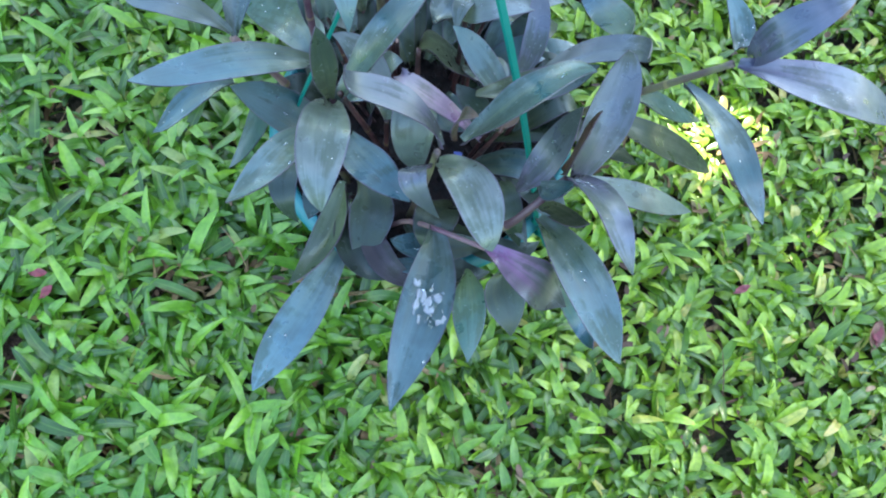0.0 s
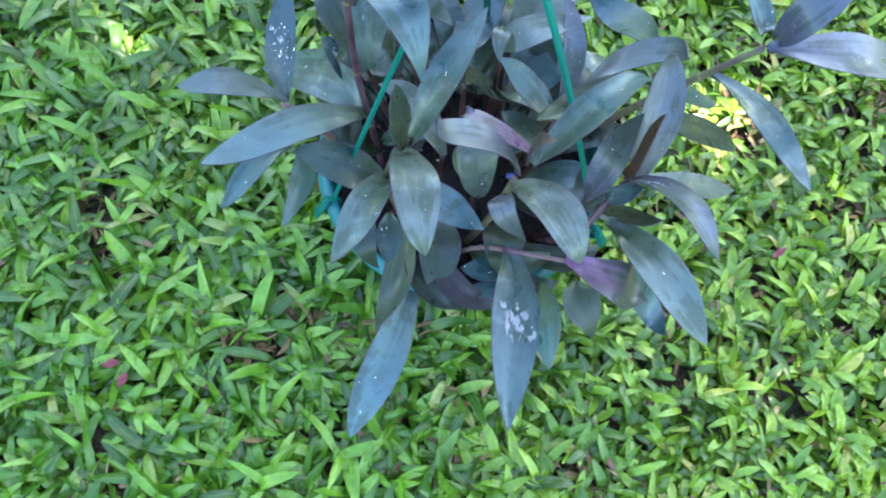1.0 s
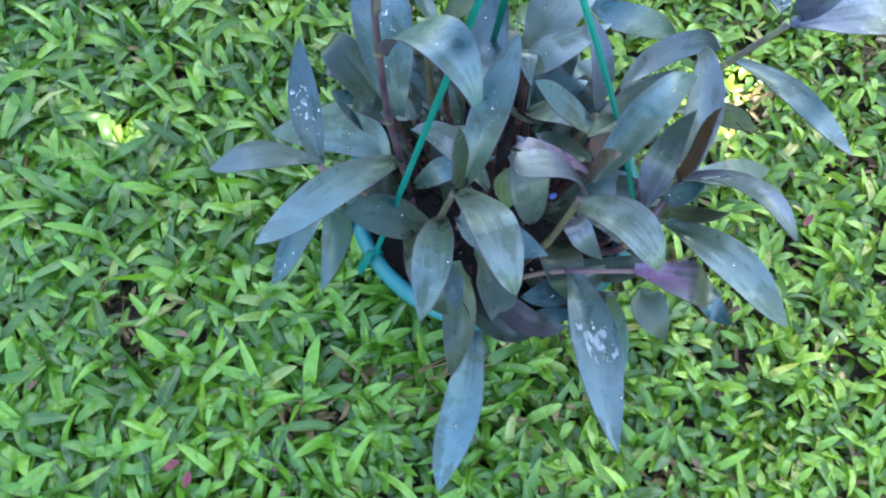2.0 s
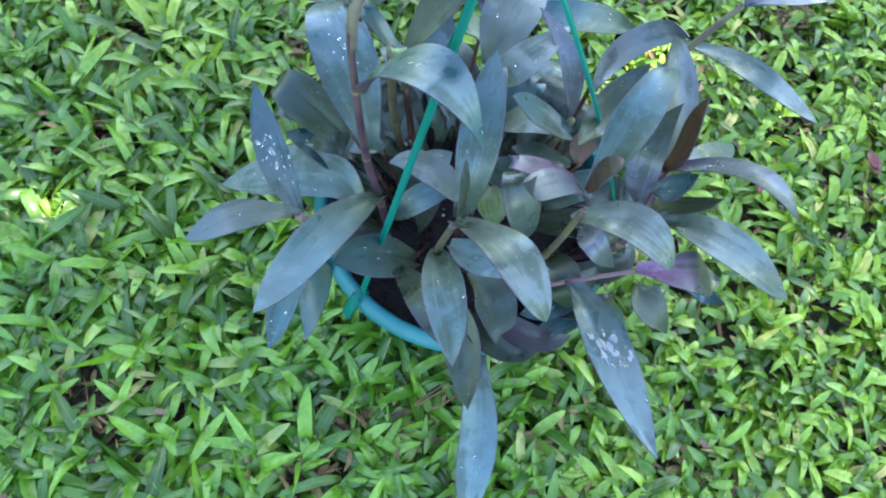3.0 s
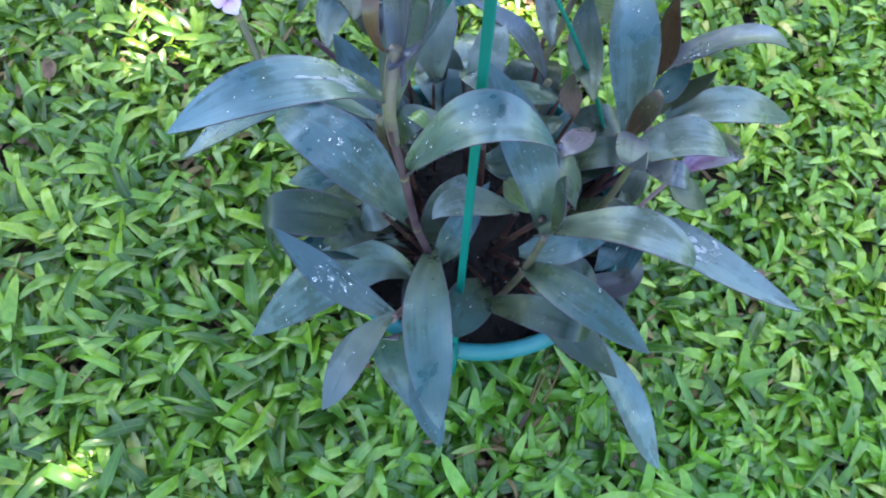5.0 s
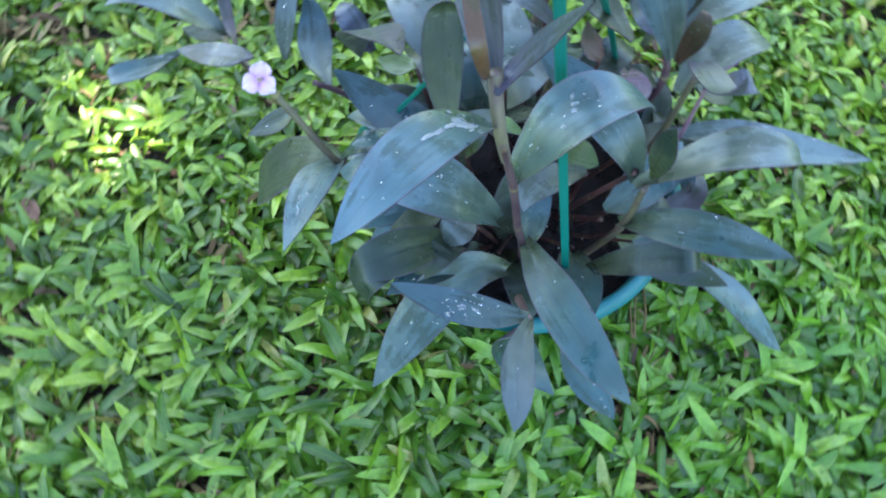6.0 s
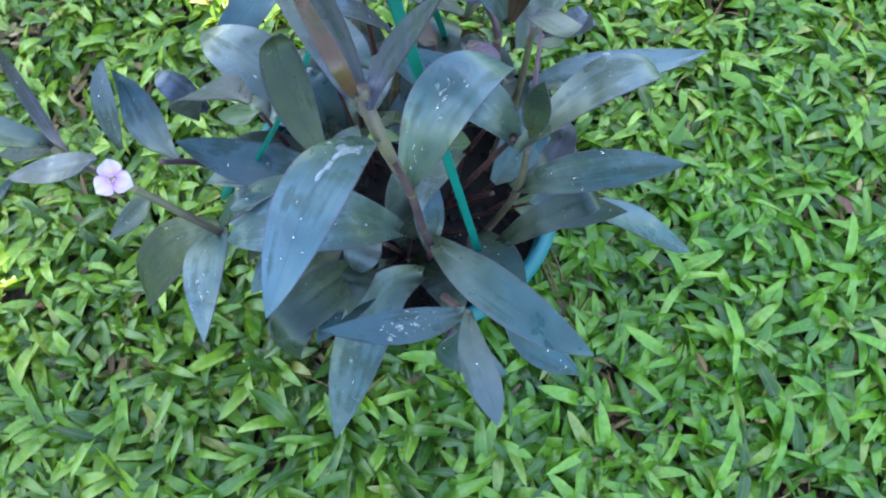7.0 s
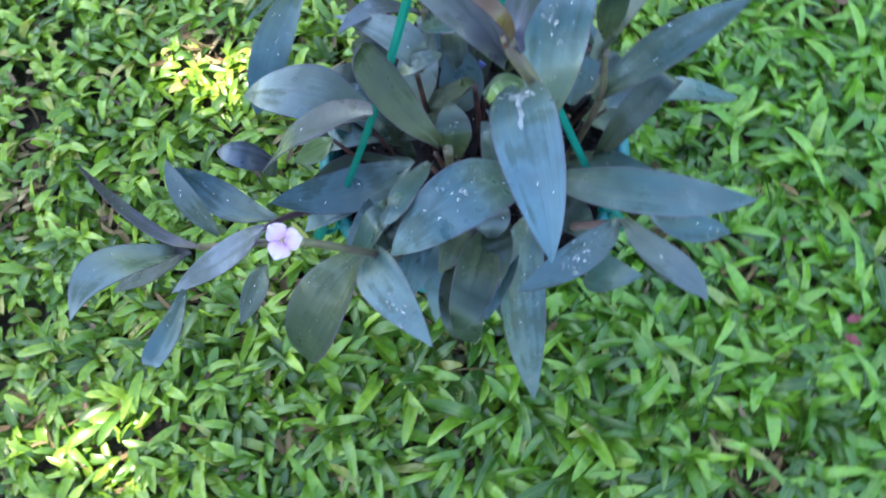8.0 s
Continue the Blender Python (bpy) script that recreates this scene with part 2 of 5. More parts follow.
def ground_material():
    m, n, l, p = material("thatch_soil")
    tc = n.new("ShaderNodeTexCoord")
    a = noise_tex(n, l, 14.0, 6.0, tc.outputs["Object"])
    b = noise_tex(n, l, 160.0, 4.0, tc.outputs["Object"], 0.7)
    far = noise_tex(n, l, 0.35, 4.0, tc.outputs["Object"])
    soil = ramp(n, [(0.3, (0.034, 0.021, 0.015)), (0.5, (0.100, 0.062, 0.045)), (0.72, (0.24, 0.160, 0.120))])
    l.new(b.outputs[0], soil.inputs[0])
    green = ramp(n, [(0.35, (0.012, 0.030, 0.007)), (0.7, (0.030, 0.064, 0.013))])
    l.new(far.outputs[0], green.inputs[0])
    near = mix(n, l, "MIX", ramp_fac(n, l, a.outputs[0], 0.40, 0.72), soil.outputs[0], green.outputs[0])
    # farther out the turf itself is too fine to tell blades apart
    turf = ramp(n, [(0.30, (0.026, 0.070, 0.010)), (0.52, (0.055, 0.125, 0.018)), (0.75, (0.100, 0.180, 0.034))])
    l.new(mix(n, l, "MIX", 0.55, b.outputs[0], far.outputs[0]), turf.inputs[0])
    reach = n.new("ShaderNodeVectorMath")
    reach.operation = "LENGTH"
    l.new(tc.outputs["Object"], reach.inputs[0])
    l.new(mix(n, l, "MIX", ramp_fac(n, l, reach.outputs["Value"], 0.85, 1.7), near, turf.outputs[0]), p.inputs["Base Color"])
    p.inputs["Roughness"].default_value = 0.95
    bump(n, l, p, b.outputs[0], 0.8, 0.01)
    return m


def plastic(name, body, scuff, rough, shine=0.5):
    m, n, l, p = material(name)
    tc = n.new("ShaderNodeTexCoord")
    a = noise_tex(n, l, 22.0, 4.0, tc.outputs["Object"])
    b = noise_tex(n, l, 240.0, 3.0, tc.outputs["Object"])
    col = mix(n, l, "MIX", ramp_fac(n, l, a.outputs[0], 0.45, 0.75), body, scuff)
    l.new(col, p.inputs["Base Color"])
    p.inputs["Specular IOR Level"].default_value = shine
    l.new(mix(n, l, "MIX", b.outputs[0], (rough - 0.1,) * 3, (rough + 0.15,) * 3), p.inputs["Roughness"])
    bump(n, l, p, b.outputs[0], 0.12, 0.0006)
    return m


POT = plastic("pot_turquoise", (0.008, 0.165, 0.180), (0.045, 0.230, 0.250), 0.42)
STRAP = plastic("strap_teal", (0.001, 0.150, 0.112), (0.002, 0.185, 0.140), 0.45, 0.22)


def soil_material():
    m, n, l, p = material("potting_soil")
    tc = n.new("ShaderNodeTexCoord")
    geo = n.new("ShaderNodeNewGeometry")
    a = noise_tex(n, l, 120.0, 5.0, tc.outputs["Object"])
    r = ramp(n, [(0.3, (0.003, 0.002, 0.002)), (0.55, (0.010, 0.005, 0.004)), (0.8, (0.040, 0.014, 0.011))])
    l.new(a.outputs[0], r.inputs[0])
    v = ramp(n, [(0.0, (0.6, 0.6, 0.6)), (0.8, (1.2, 1.1, 1.0)), (1.0, (2.4, 1.7, 1.5))])
    l.new(geo.outputs["Random Per Island"], v.inputs[0])
    l.new(mix(n, l, "MULTIPLY", 1.0, r.outputs[0], v.outputs[0]), p.inputs["Base Color"])
    p.inputs["Roughness"].default_value = 0.7
    bump(n, l, p, a.outputs[0], 0.8, 0.004)
    return m


SOIL = soil_material()


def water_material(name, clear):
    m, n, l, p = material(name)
    # the share that is not clear is whitish, standing in for sky glare
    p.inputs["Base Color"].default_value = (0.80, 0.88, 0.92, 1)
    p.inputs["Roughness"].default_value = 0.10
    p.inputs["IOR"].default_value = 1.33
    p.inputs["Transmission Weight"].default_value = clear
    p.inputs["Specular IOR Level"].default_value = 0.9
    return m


WATER = water_material("water_drop", 0.82)
SPILT_GLARE = water_material("water_glare_film", 0.66)


def petal_material():
    m, n, l, p = material("petal_pale_pink")
    tc = n.new("ShaderNodeTexCoord")
    sep = n.new("ShaderNodeSeparateXYZ")
    l.new(tc.outputs["UV"], sep.inputs[0])
    r = ramp(n, [(0.0, (0.66, 0.34, 0.62)), (0.35, (0.76, 0.52, 0.74)), (1.0, (0.84, 0.70, 0.84))])
    l.new(sep.outputs[1], r.inputs[0])
    a = noise_tex(n, l, 400.0, 2.0, tc.outputs["Object"])
    l.new(mix(n, l, "MULTIPLY", 0.15, r.outputs[0], a.outputs[1]), p.inputs["Base Color"])
    p.inputs["Roughness"].default_value = 0.6
    return m


PETAL = petal_material()
m_, n_, l_, p_ = material("anther_cream")
p_.inputs["Base Color"].default_value = (0.80, 0.62, 0.50, 1)
ANTHER = m_
BLUE_BIT = plastic("bit_blue", (0.055, 0.080, 0.26), (0.09, 0.12, 0.32), 0.7)
BARK = stem_material("bark", (0.16, 0.12, 0.09), (0.07, 0.055, 0.045))
CUT = stem_material("cut_stem_face", (0.42, 0.30, 0.24), (0.30, 0.16, 0.13))
PERLITE = plastic("perlite_white", (0.62, 0.62, 0.60), (0.45, 0.43, 0.40), 0.8)
FOLIAGE = dry_material("tree_leaf", [(0.0, (0.035, 0.085, 0.018)), (1.0, (0.075, 0.14, 0.03))], 0.45)


# ---- mesh helpers ----
def mesh_object(name, verts, faces, mats, parent=None, label="", uvs=None, slots=None, smooth=True):
    me = bpy.data.meshes.new(name)
    me.from_pydata([tuple(v) for v in verts], [], faces)
    for m in mats:
        me.materials.append(m)
    if slots is not None:
        me.polygons.foreach_set("material_index", slots)
    if uvs is not None:
        layer = me.uv_layers.new(name="UVMap")
        for loop in me.loops:
            layer.data[loop.index].uv = uvs[loop.vertex_index]
    if smooth:
        me.polygons.foreach_set("use_smooth", [True] * len(me.polygons))
    me.update()
    ob = new(name, me)
    if parent:
        ob.parent = parent
    if label:
        ob["label"] = label
    return ob


def part(name, bm, mat, parent, label="", smooth=True):
    me = bpy.data.meshes.new(name)
    bm.to_mesh(me)
    bm.free()
    me.materials.append(mat)
    if smooth:
        me.polygons.foreach_set("use_smooth", [True] * len(me.polygons))
    ob = new(name, me)
    ob.parent = parent
    if label:
        ob["label"] = label
    return ob


def lathe(profile, steps):
    """Closed ring of revolution from a closed profile of (radius, height)."""
    bm = bmesh.new()
    rings = []
    for k in range(steps):
        a = 2 * math.pi * k / steps
        rings.append([bm.verts.new((r * math.cos(a), r * math.sin(a), z)) for r, z in profile])
    for k in range(steps):
        a, b = rings[k], rings[(k + 1) % steps]
        for i in range(len(profile)):
            j = (i + 1) % len(profile)
            bm.faces.new((a[i], b[i], b[j], a[j]))
    bmesh.ops.recalc_face_normals(bm, faces=bm.faces)
    return bm


def tube(points, radii, sides=10):
    """A round tube along points, closed at both ends."""
    pts = [Vector(p) for p in points]
    verts, faces = [], []
    side = None
    for i, p in enumerate(pts):
        d = (pts[min(i + 1, len(pts) - 1)] - pts[max(i - 1, 0)]).normalized()
        if side is None:
            side = d.orthogonal().normalized()
        side = (side - d * side.dot(d)).normalized()
        up = d.cross(side)
        for k in range(sides):
            a = 2 * math.pi * k / sides
            verts.append(p + (side * math.cos(a) + up * math.sin(a)) * radii[i])
    for i in range(len(pts) - 1):
        for k in range(sides):
            j = (k + 1) % sides
            faces.append((i * sides + k, i * sides + j, (i + 1) * sides + j, (i + 1) * sides + k))
    faces.append(tuple(reversed(range(sides))))
    faces.append(tuple(range((len(pts) - 1) * sides, len(pts) * sides)))
    return verts, faces


def smooth_line(points, steps):
    """A smooth line through points (Catmull-Rom)."""
    p = [Vector(q) for q in points]
    p = [p[0] * 2 - p[1], *p, p[-1] * 2 - p[-2]]
    out = []
    for i in range(1, len(p) - 2):
        for k in range(steps):
            t = k / steps
            out.append(0.5 * (2 * p[i] + (p[i + 1] - p[i - 1]) * t + (2 * p[i - 1] - 5 * p[i] + 4 * p[i + 1] - p[i + 2]) * t * t + (3 * p[i] - p[i - 1] - 3 * p[i + 1] + p[i + 2]) * t ** 3))
    out.append(p[-2])
    return out


# ---- ground ----
def build_ground():
    verts, faces = [(0, 0, 0)], []
    radii = [0.2, 0.5, 0.9, 1.5, 3, 6, 15, 40, 120, 400, 1500]
    steps = 48
    for r in radii:
        for k in range(steps):
            a = 2 * math.pi * k / steps
            x, y = r * math.cos(a), r * math.sin(a)
            z = 0.0 if r < 0.3 else 0.006 * noise.noise((x * 3, y * 3, 0)) if r < 3 else 0.02 * noise.noise((x * 0.3, y * 0.3, 0))
            verts.append((x, y, z))
    for k in range(steps):
        faces.append((0, 1 + k, 1 + (k + 1) % steps))
    for i in range(len(radii) - 1):
        for k in range(steps):
            a, b = 1 + i * steps, 1 + (i + 1) * steps
            j = (k + 1) % steps
            faces.append((a + k, b + k, b + j, a + j))
    tagged(mesh_object("ground", verts, faces, [ground_material()]), "dark thatch and soil under a broad-leaved lawn", "ground", kind="structure")


build_ground()


BLADE = ((0.0, 0.46), (0.12, 0.78), (0.30, 0.98), (0.52, 1.0), (0.73, 0.84), (0.89, 0.52), (1.0, 0.0))
PLAIN_BLADE = ((0.0, 0.55), (0.2, 0.92), (0.5, 1.0), (0.8, 0.72), (1.0, 0.0))


def blades(x, y, az, length, width, rise, droop, z0, twist, bend, shape=BLADE):
    """Folded, pointed grass blades: arrays of places, headings and sizes in, verts, faces and UVs out."""
    n = len(x)
    count = 3 * (len(shape) - 1) + 1
    verts = np.zeros((n, count, 3))
    uv = np.zeros((count, 2))
    px, py, pz = x.copy(), y.copy(), z0.copy()
    last = 0.0
    k = 0
    for s, w in shape:
        ang = rise - droop * (s + last) / 2
        head = az + bend * s
        step = (s - last) * length
        px = px + np.cos(head) * np.cos(ang) * step
        py = py + np.sin(head) * np.cos(ang) * step
        pz = pz + np.sin(ang) * step
        last = s
        half = width * w / 2
        sx, sy = -np.sin(head), np.cos(head)
        if w > 0:
            fold = 0.46 * half * (1.15 - 0.6 * s)
            roll = twist * (0.4 + s)
            verts[:, k] = np.stack([px + sx * half * np.cos(roll), py + sy * half * np.cos(roll), pz + fold + half * np.sin(roll)], 1)
            verts[:, k + 1] = np.stack([px, py, pz], 1)
            verts[:, k + 2] = np.stack([px - sx * half * np.cos(roll), py - sy * half * np.cos(roll), pz + fold - half * np.sin(roll)], 1)
            uv[k:k + 3] = ((0, s), (0.5, s), (1, s))
            k += 3
        else:
            verts[:, k] = np.stack([px, py, pz], 1)
            uv[k] = (0.5, s)
    verts[..., 2] = np.maximum(verts[..., 2], 0.001)
    quads = []
    for i in range(len(shape) - 2):
        a = i * 3
        quads += [(a, a + 1, a + 4, a + 3), (a + 1, a + 2, a + 5, a + 4)]
    a = 3 * (len(shape) - 2)
    tris = [(a, a + 1, a + 3), (a + 1, a + 2, a + 3)]
    return verts, quads, tris, uv


def blade_object(name, verts, quads, tris, uv, mat, label, category):
    n, per = verts.shape[:2]
    base = (np.arange(n) * per)[:, None, None]
    q = (np.array(quads)[None] + base).reshape(-1)
    t = (np.array(tris)[None] + base).reshape(-1)
    corners = np.concatenate([q, t])
    me = bpy.data.meshes.new(name)
    me.vertices.add(n * per)
    me.vertices.foreach_set("co", verts.reshape(-1).astype(np.float32))
    me.loops.add(len(corners))
    me.loops.foreach_set("vertex_index", corners.astype(np.int32))
    nq, nt = len(q) // 4, len(t) // 3
    me.polygons.add(nq + nt)
    me.polygons.foreach_set("loop_start", np.concatenate([np.arange(nq) * 4, nq * 4 + np.arange(nt) * 3]).astype(np.int32))
    me.polygons.foreach_set("use_smooth", np.ones(nq + nt, bool))
    if uv is not None:
        me.uv_layers.new(name="UVMap").data.foreach_set("uv", uv[corners % per].reshape(-1).astype(np.float32))
    me.materials.append(mat)
    me.update(calc_edges=True)
    return tagged(new(name, me), label, category, kind="stuff")


def build_grass():
    rng = np.random.default_rng(11)

    def spread(density, inner, outer):
        count = int(density * math.pi * (outer ** 2 - inner ** 2))
        r = np.sqrt(rng.uniform(inner ** 2, outer ** 2, count))
        a = rng.uniform(0, 2 * math.pi, count)
        return 0.05 + r * np.cos(a), 0.03 + r * np.sin(a)

    def field(f, x, y):
        return np.array([f(p, q) for p, q in zip(x, y)])

    def sward(cx, cy, per, shape):
        # the lawn lies more flat and fine in some places, tall in others
        tall = np.clip(0.30 - 0.90 * cx - 0.28 * cy + 0.50 * field(lambda p, q: noise.noise((p * 2.3, q * 2.3, 7.0)), cx, cy), 0.0, 1.1)
        flow = field(lambda p, q: 3.0 * noise.noise((p * 3.1, q * 3.1, 11.0)) + 2.2 * noise.noise((p * 9, q * 9, 4.0)), cx, cy)
        n = len(cx) * per
        x = np.repeat(cx, per) + rng.normal(0, 0.004, n)
        y = np.repeat(cy, per) + rng.normal(0, 0.004, n)
        head = np.repeat(2.2 + flow + rng.normal(0, 0.9, len(cx)), per)
        fan = np.tile(np.linspace(-1.2, 1.2, per), len(cx))
        az = head + fan + rng.normal(0, 0.45, n)
        vigour = np.repeat(rng.uniform(0.75, 1.2, len(cx)), per)
        size = np.repeat(0.72 + 0.70 * tall, per) * rng.uniform(0.5, 1.25, n) * vigour
        length = 0.0415 * size
        width = 0.0098 * (0.64 + 0.28 * size) * rng.uniform(0.7, 1.2, n)
        rise = np.radians(rng.uniform(12, 80, n))
        droop = rise * rng.uniform(0.7, 2.0, n) + 0.15
        z0 = np.repeat(rng.uniform(0.001, 0.022, len(cx)), per) + rng.uniform(0.0, 0.004, n)
        return blades(x, y, az, length, width, rise, droop, z0, rng.normal(0, 0.5, n), rng.normal(0, 0.35, n), shape)

    cx, cy = spread(5100, 0.0, 0.68)
    keep = np.hypot(cx, cy) > 0.082
    cx, cy = cx[keep], cy[keep]
    # bare, thin places in the lawn
    bare = field(lambda p, q: noise.noise((p * 13, q * 13, 2.0)) + 0.5 * noise.noise((p * 31, q * 31, 5.0)), cx, cy)
    keep = (bare < 0.33) | (rng.random(len(cx)) < 0.46)
    wx, wy = cx[~keep], cy[~keep]
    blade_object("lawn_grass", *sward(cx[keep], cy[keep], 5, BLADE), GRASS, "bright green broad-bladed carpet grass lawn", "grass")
    # the lawn goes on, thinner, beyond
    cx, cy = spread(5100, 0.68, 2.6)
    keep = rng.random(len(cx)) < np.exp(-np.maximum(0, np.hypot(cx - 0.05, cy - 0.03) - 0.75) / 0.45)
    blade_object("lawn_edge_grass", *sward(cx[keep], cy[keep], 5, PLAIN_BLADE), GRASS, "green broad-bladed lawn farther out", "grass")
    # dead leaf scraps and straw, most of them in the worn places
    bx, by = spread(620, 0.10, 0.90)
    n = len(bx)
    scraps = blades(bx, by, rng.uniform(0, 6.28, n), rng.uniform(0.005, 0.017, n), rng.uniform(0.0025, 0.006, n), np.radians(rng.uniform(-15, 35, n)), rng.uniform(-1.2, 1.4, n), rng.uniform(0.014, 0.032, n), rng.normal(0, 0.7, n), rng.normal(0, 0.8, n))
    blade_object("leaf_litter", *scraps, LITTER, "small brown dead leaf scraps caught in the lawn", "leaf litter")
    sx, sy = spread(650, 0.10, 0.90)
    sx, sy = np.concatenate([sx, np.repeat(wx, 6) + rng.normal(0, 0.008, 6 * len(wx))]), np.concatenate([sy, np.repeat(wy, 6) + rng.normal(0, 0.008, 6 * len(wx))])
    n = len(sx)
    thin = rng.random(n) < 0.28
    straw = blades(sx, sy, rng.uniform(0, 6.28, n), np.where(thin, rng.uniform(0.02, 0.06, n), rng.uniform(0.010, 0.030, n)), np.where(thin, rng.uniform(0.0009, 0.0016, n), rng.uniform(0.0025, 0.0065, n)), np.radians(rng.uniform(-4, 22, n)), rng.uniform(-0.1, 0.7, n), rng.uniform(0.004, 0.026, n), rng.normal(0, 0.5, n), rng.normal(0, 0.7, n))
    blade_object("dry_grass", *straw, STRAW, "dry brown straw and dead blades in the lawn", "dry grass")


build_grass()


# ---- the hanging pot ----
RIM_R, RIM_Z = 0.1275, 0.147
CROWN = Vector((-0.008, 0.0255, 0.4654))


def strap(parent, foot, top, bow, turn):
    """A flat plastic hanger strap with the hooked clip by which it grips the rim."""
    foot, top = Vector(foot), Vector(top)
    d = (top - foot).normalized()
    out = Vector((foot.x, foot.y, 0)).normalized()
    wide = Matrix.Rotation(radians(turn), 3, d) @ d.cross(out).normalized()
    flat = wide.cross(d).normalized()
    verts, faces = [], []
    n = 14
    for i in range(n + 1):
        t = i / n
        p = foot.lerp(top, t) + out * (4 * bow * t * (1 - t))
        w, h = 0.0036 - 0.0011 * (1 - t), 0.0009
        for a, b in ((-w, -h), (-w * 0.8, h), (w * 0.8, h), (w, -h)):
            verts.append(p + wide * a + flat * b)
    for i in range(n):
        for k in range(4):
            j = (k + 1) % 4
            faces.append((i * 4 + k, i * 4 + j, i * 4 + 4 + j, i * 4 + 4 + k))
    faces += [(3, 2, 1, 0), tuple(n * 4 + k for k in range(4))]
    s = mesh_object("strap", verts, faces, [STRAP], parent, smooth=False)
    # clip: a ring that grips the rim, and a flat tab that hangs down outside it
    ring = []
    for k in range(15):
        a = 2 * math.pi * k / 14
        ring.append(foot + out * (0.002 + 0.0075 * math.cos(a)) + Vector((0, 0, -0.007 + 0.0105 * math.sin(a))))
    v, f = tube(ring, [0.0023] * 15, 8)
    mesh_object("clip", v, f, [STRAP], s, "teal plastic ring clipped over the pot rim")
    tab = bmesh.new()
    lean = (d * 0.6 - out * 0.6 + Vector((0, 0, 0.8))).normalized()
    face = Matrix((wide, lean, wide.cross(lean))).transposed().to_4x4()
    bmesh.ops.create_cube(tab, size=1, matrix=Matrix.Translation(foot + out * 0.0105 - Vector((0, 0, 0.008))) @ face @ Matrix.Diagonal((0.0095, 0.025, 0.0032, 1)))
    bmesh.ops.bevel(tab, geom=tab.edges[:], offset=0.0009, segments=2, affect="EDGES")
    part("catch", tab, STRAP, s, "flat teal end tab")
    return s


def build_pot():
    pot = tagged(new("hanging_pot"), "turquoise plastic hanging pot with three teal straps, standing on the lawn", "flower pot")
    z = RIM_Z
    wall = [(0.0, 0.004), (0.080, 0.004), (0.084, 0.010), (0.1165, z - 0.024), (0.1175, z - 0.020), (0.1150, z - 0.020), (0.1135, z - 0.026), (0.081, 0.014), (0.0, 0.012)]
    part("pot_body", lathe(wall, 72), POT, pot)
    lip = [(0.1150, z - 0.020), (0.1155, z - 0.004), (0.1170, z - 0.0005), (0.1190, z), (0.1225, z - 0.0022), (RIM_R - 0.0012, z - 0.0066), (RIM_R, z - 0.0095), (RIM_R - 0.0006, z - 0.0125), (0.1225, z - 0.0120), (0.1178, z - 0.0130), (0.1172, z - 0.020)]
    part("rim", lathe(lip, 96), POT, pot, "rolled turquoise rim with water stains")
    for foot, bow, turn in (((-0.1158, -0.0304, z - 0.001), 0.0, -14), ((0.0990, -0.0758, z - 0.001), 0.010, 0), ((0.0366, 0.1250, z + 0.002), -0.009, 0)):
        strap(pot, foot, CROWN, bow, turn)
    hub = bmesh.new()
    bmesh.ops.create_cone(hub, cap_ends=True, segments=20, radius1=0.011, radius2=0.008, depth=0.014, matrix=Matrix.Translation(CROWN + Vector((0, 0, 0.004))))
    bmesh.ops.bevel(hub, geom=hub.edges[:], offset=0.0015, segments=2, affect="EDGES")
    part("hub", hub, STRAP, pot)
    hook = [CROWN + Vector(p) for p in ((0, 0, 0.008), (0, 0, 0.045), (0.004, 0.002, 0.062), (0.016, 0.008, 0.072), (0.028, 0.014, 0.062), (0.028, 0.014, 0.048))]
    v, f = tube(smooth_line(hook, 6), [0.0026] * 31, 8)
    mesh_object("hook", v, f, [STRAP], pot)
    # soil: a crumbled surface
    bm = bmesh.new()
    bmesh.ops.create_circle(bm, cap_ends=True, cap_tris=True, segments=48, radius=0.1140)
    bmesh.ops.subdivide_edges(bm, edges=bm.edges[:], cuts=5, use_grid_fill=True)
    for v in bm.verts:
        x, y = v.co.x, v.co.y
        v.co.z = z - 0.026 + 0.005 * noise.noise((x * 40, y * 40, 1)) + 0.006 * (1 - (x * x + y * y) / 0.013)
    part("soil", bm, SOIL, pot, "dark damp potting soil")
    rng = random.Random(5)
    verts, faces = [], []
    for _ in range(420):
        r, a = 0.108 * math.sqrt(rng.random()), rng.uniform(0, 6.283)
        c = Vector((r * math.cos(a), r * math.sin(a), z - 0.022 + 0.006 * (1 - r * r / 0.013)))
        s = rng.uniform(0.0015, 0.0055)
        turn = Euler((rng.uniform(0, 6), rng.uniform(0, 6), rng.uniform(0, 6))).to_matrix()
        i = len(verts)
        for q in ((1, 0, 0), (-1, 0.1, 0), (0, 0.8, 0), (0, -0.7, 0.1), (0, 0.1, 0.6), (0.1, 0, -0.6)):
            verts.append(c + turn @ (Vector(q) * s * rng.uniform(0.7, 1.3)))
        for t in ((0, 2, 4), (2, 1, 4), (1, 3, 4), (3, 0, 4), (2, 0, 5), (1, 2, 5), (3, 1, 5), (0, 3, 5)):
            faces.append(tuple(i + k for k in t))
    crumbs = mesh_object("crumbled_soil", verts, faces, [SOIL], pot, smooth=False)
    crumbs["kind"] = "stuff"
    verts, faces = [], []
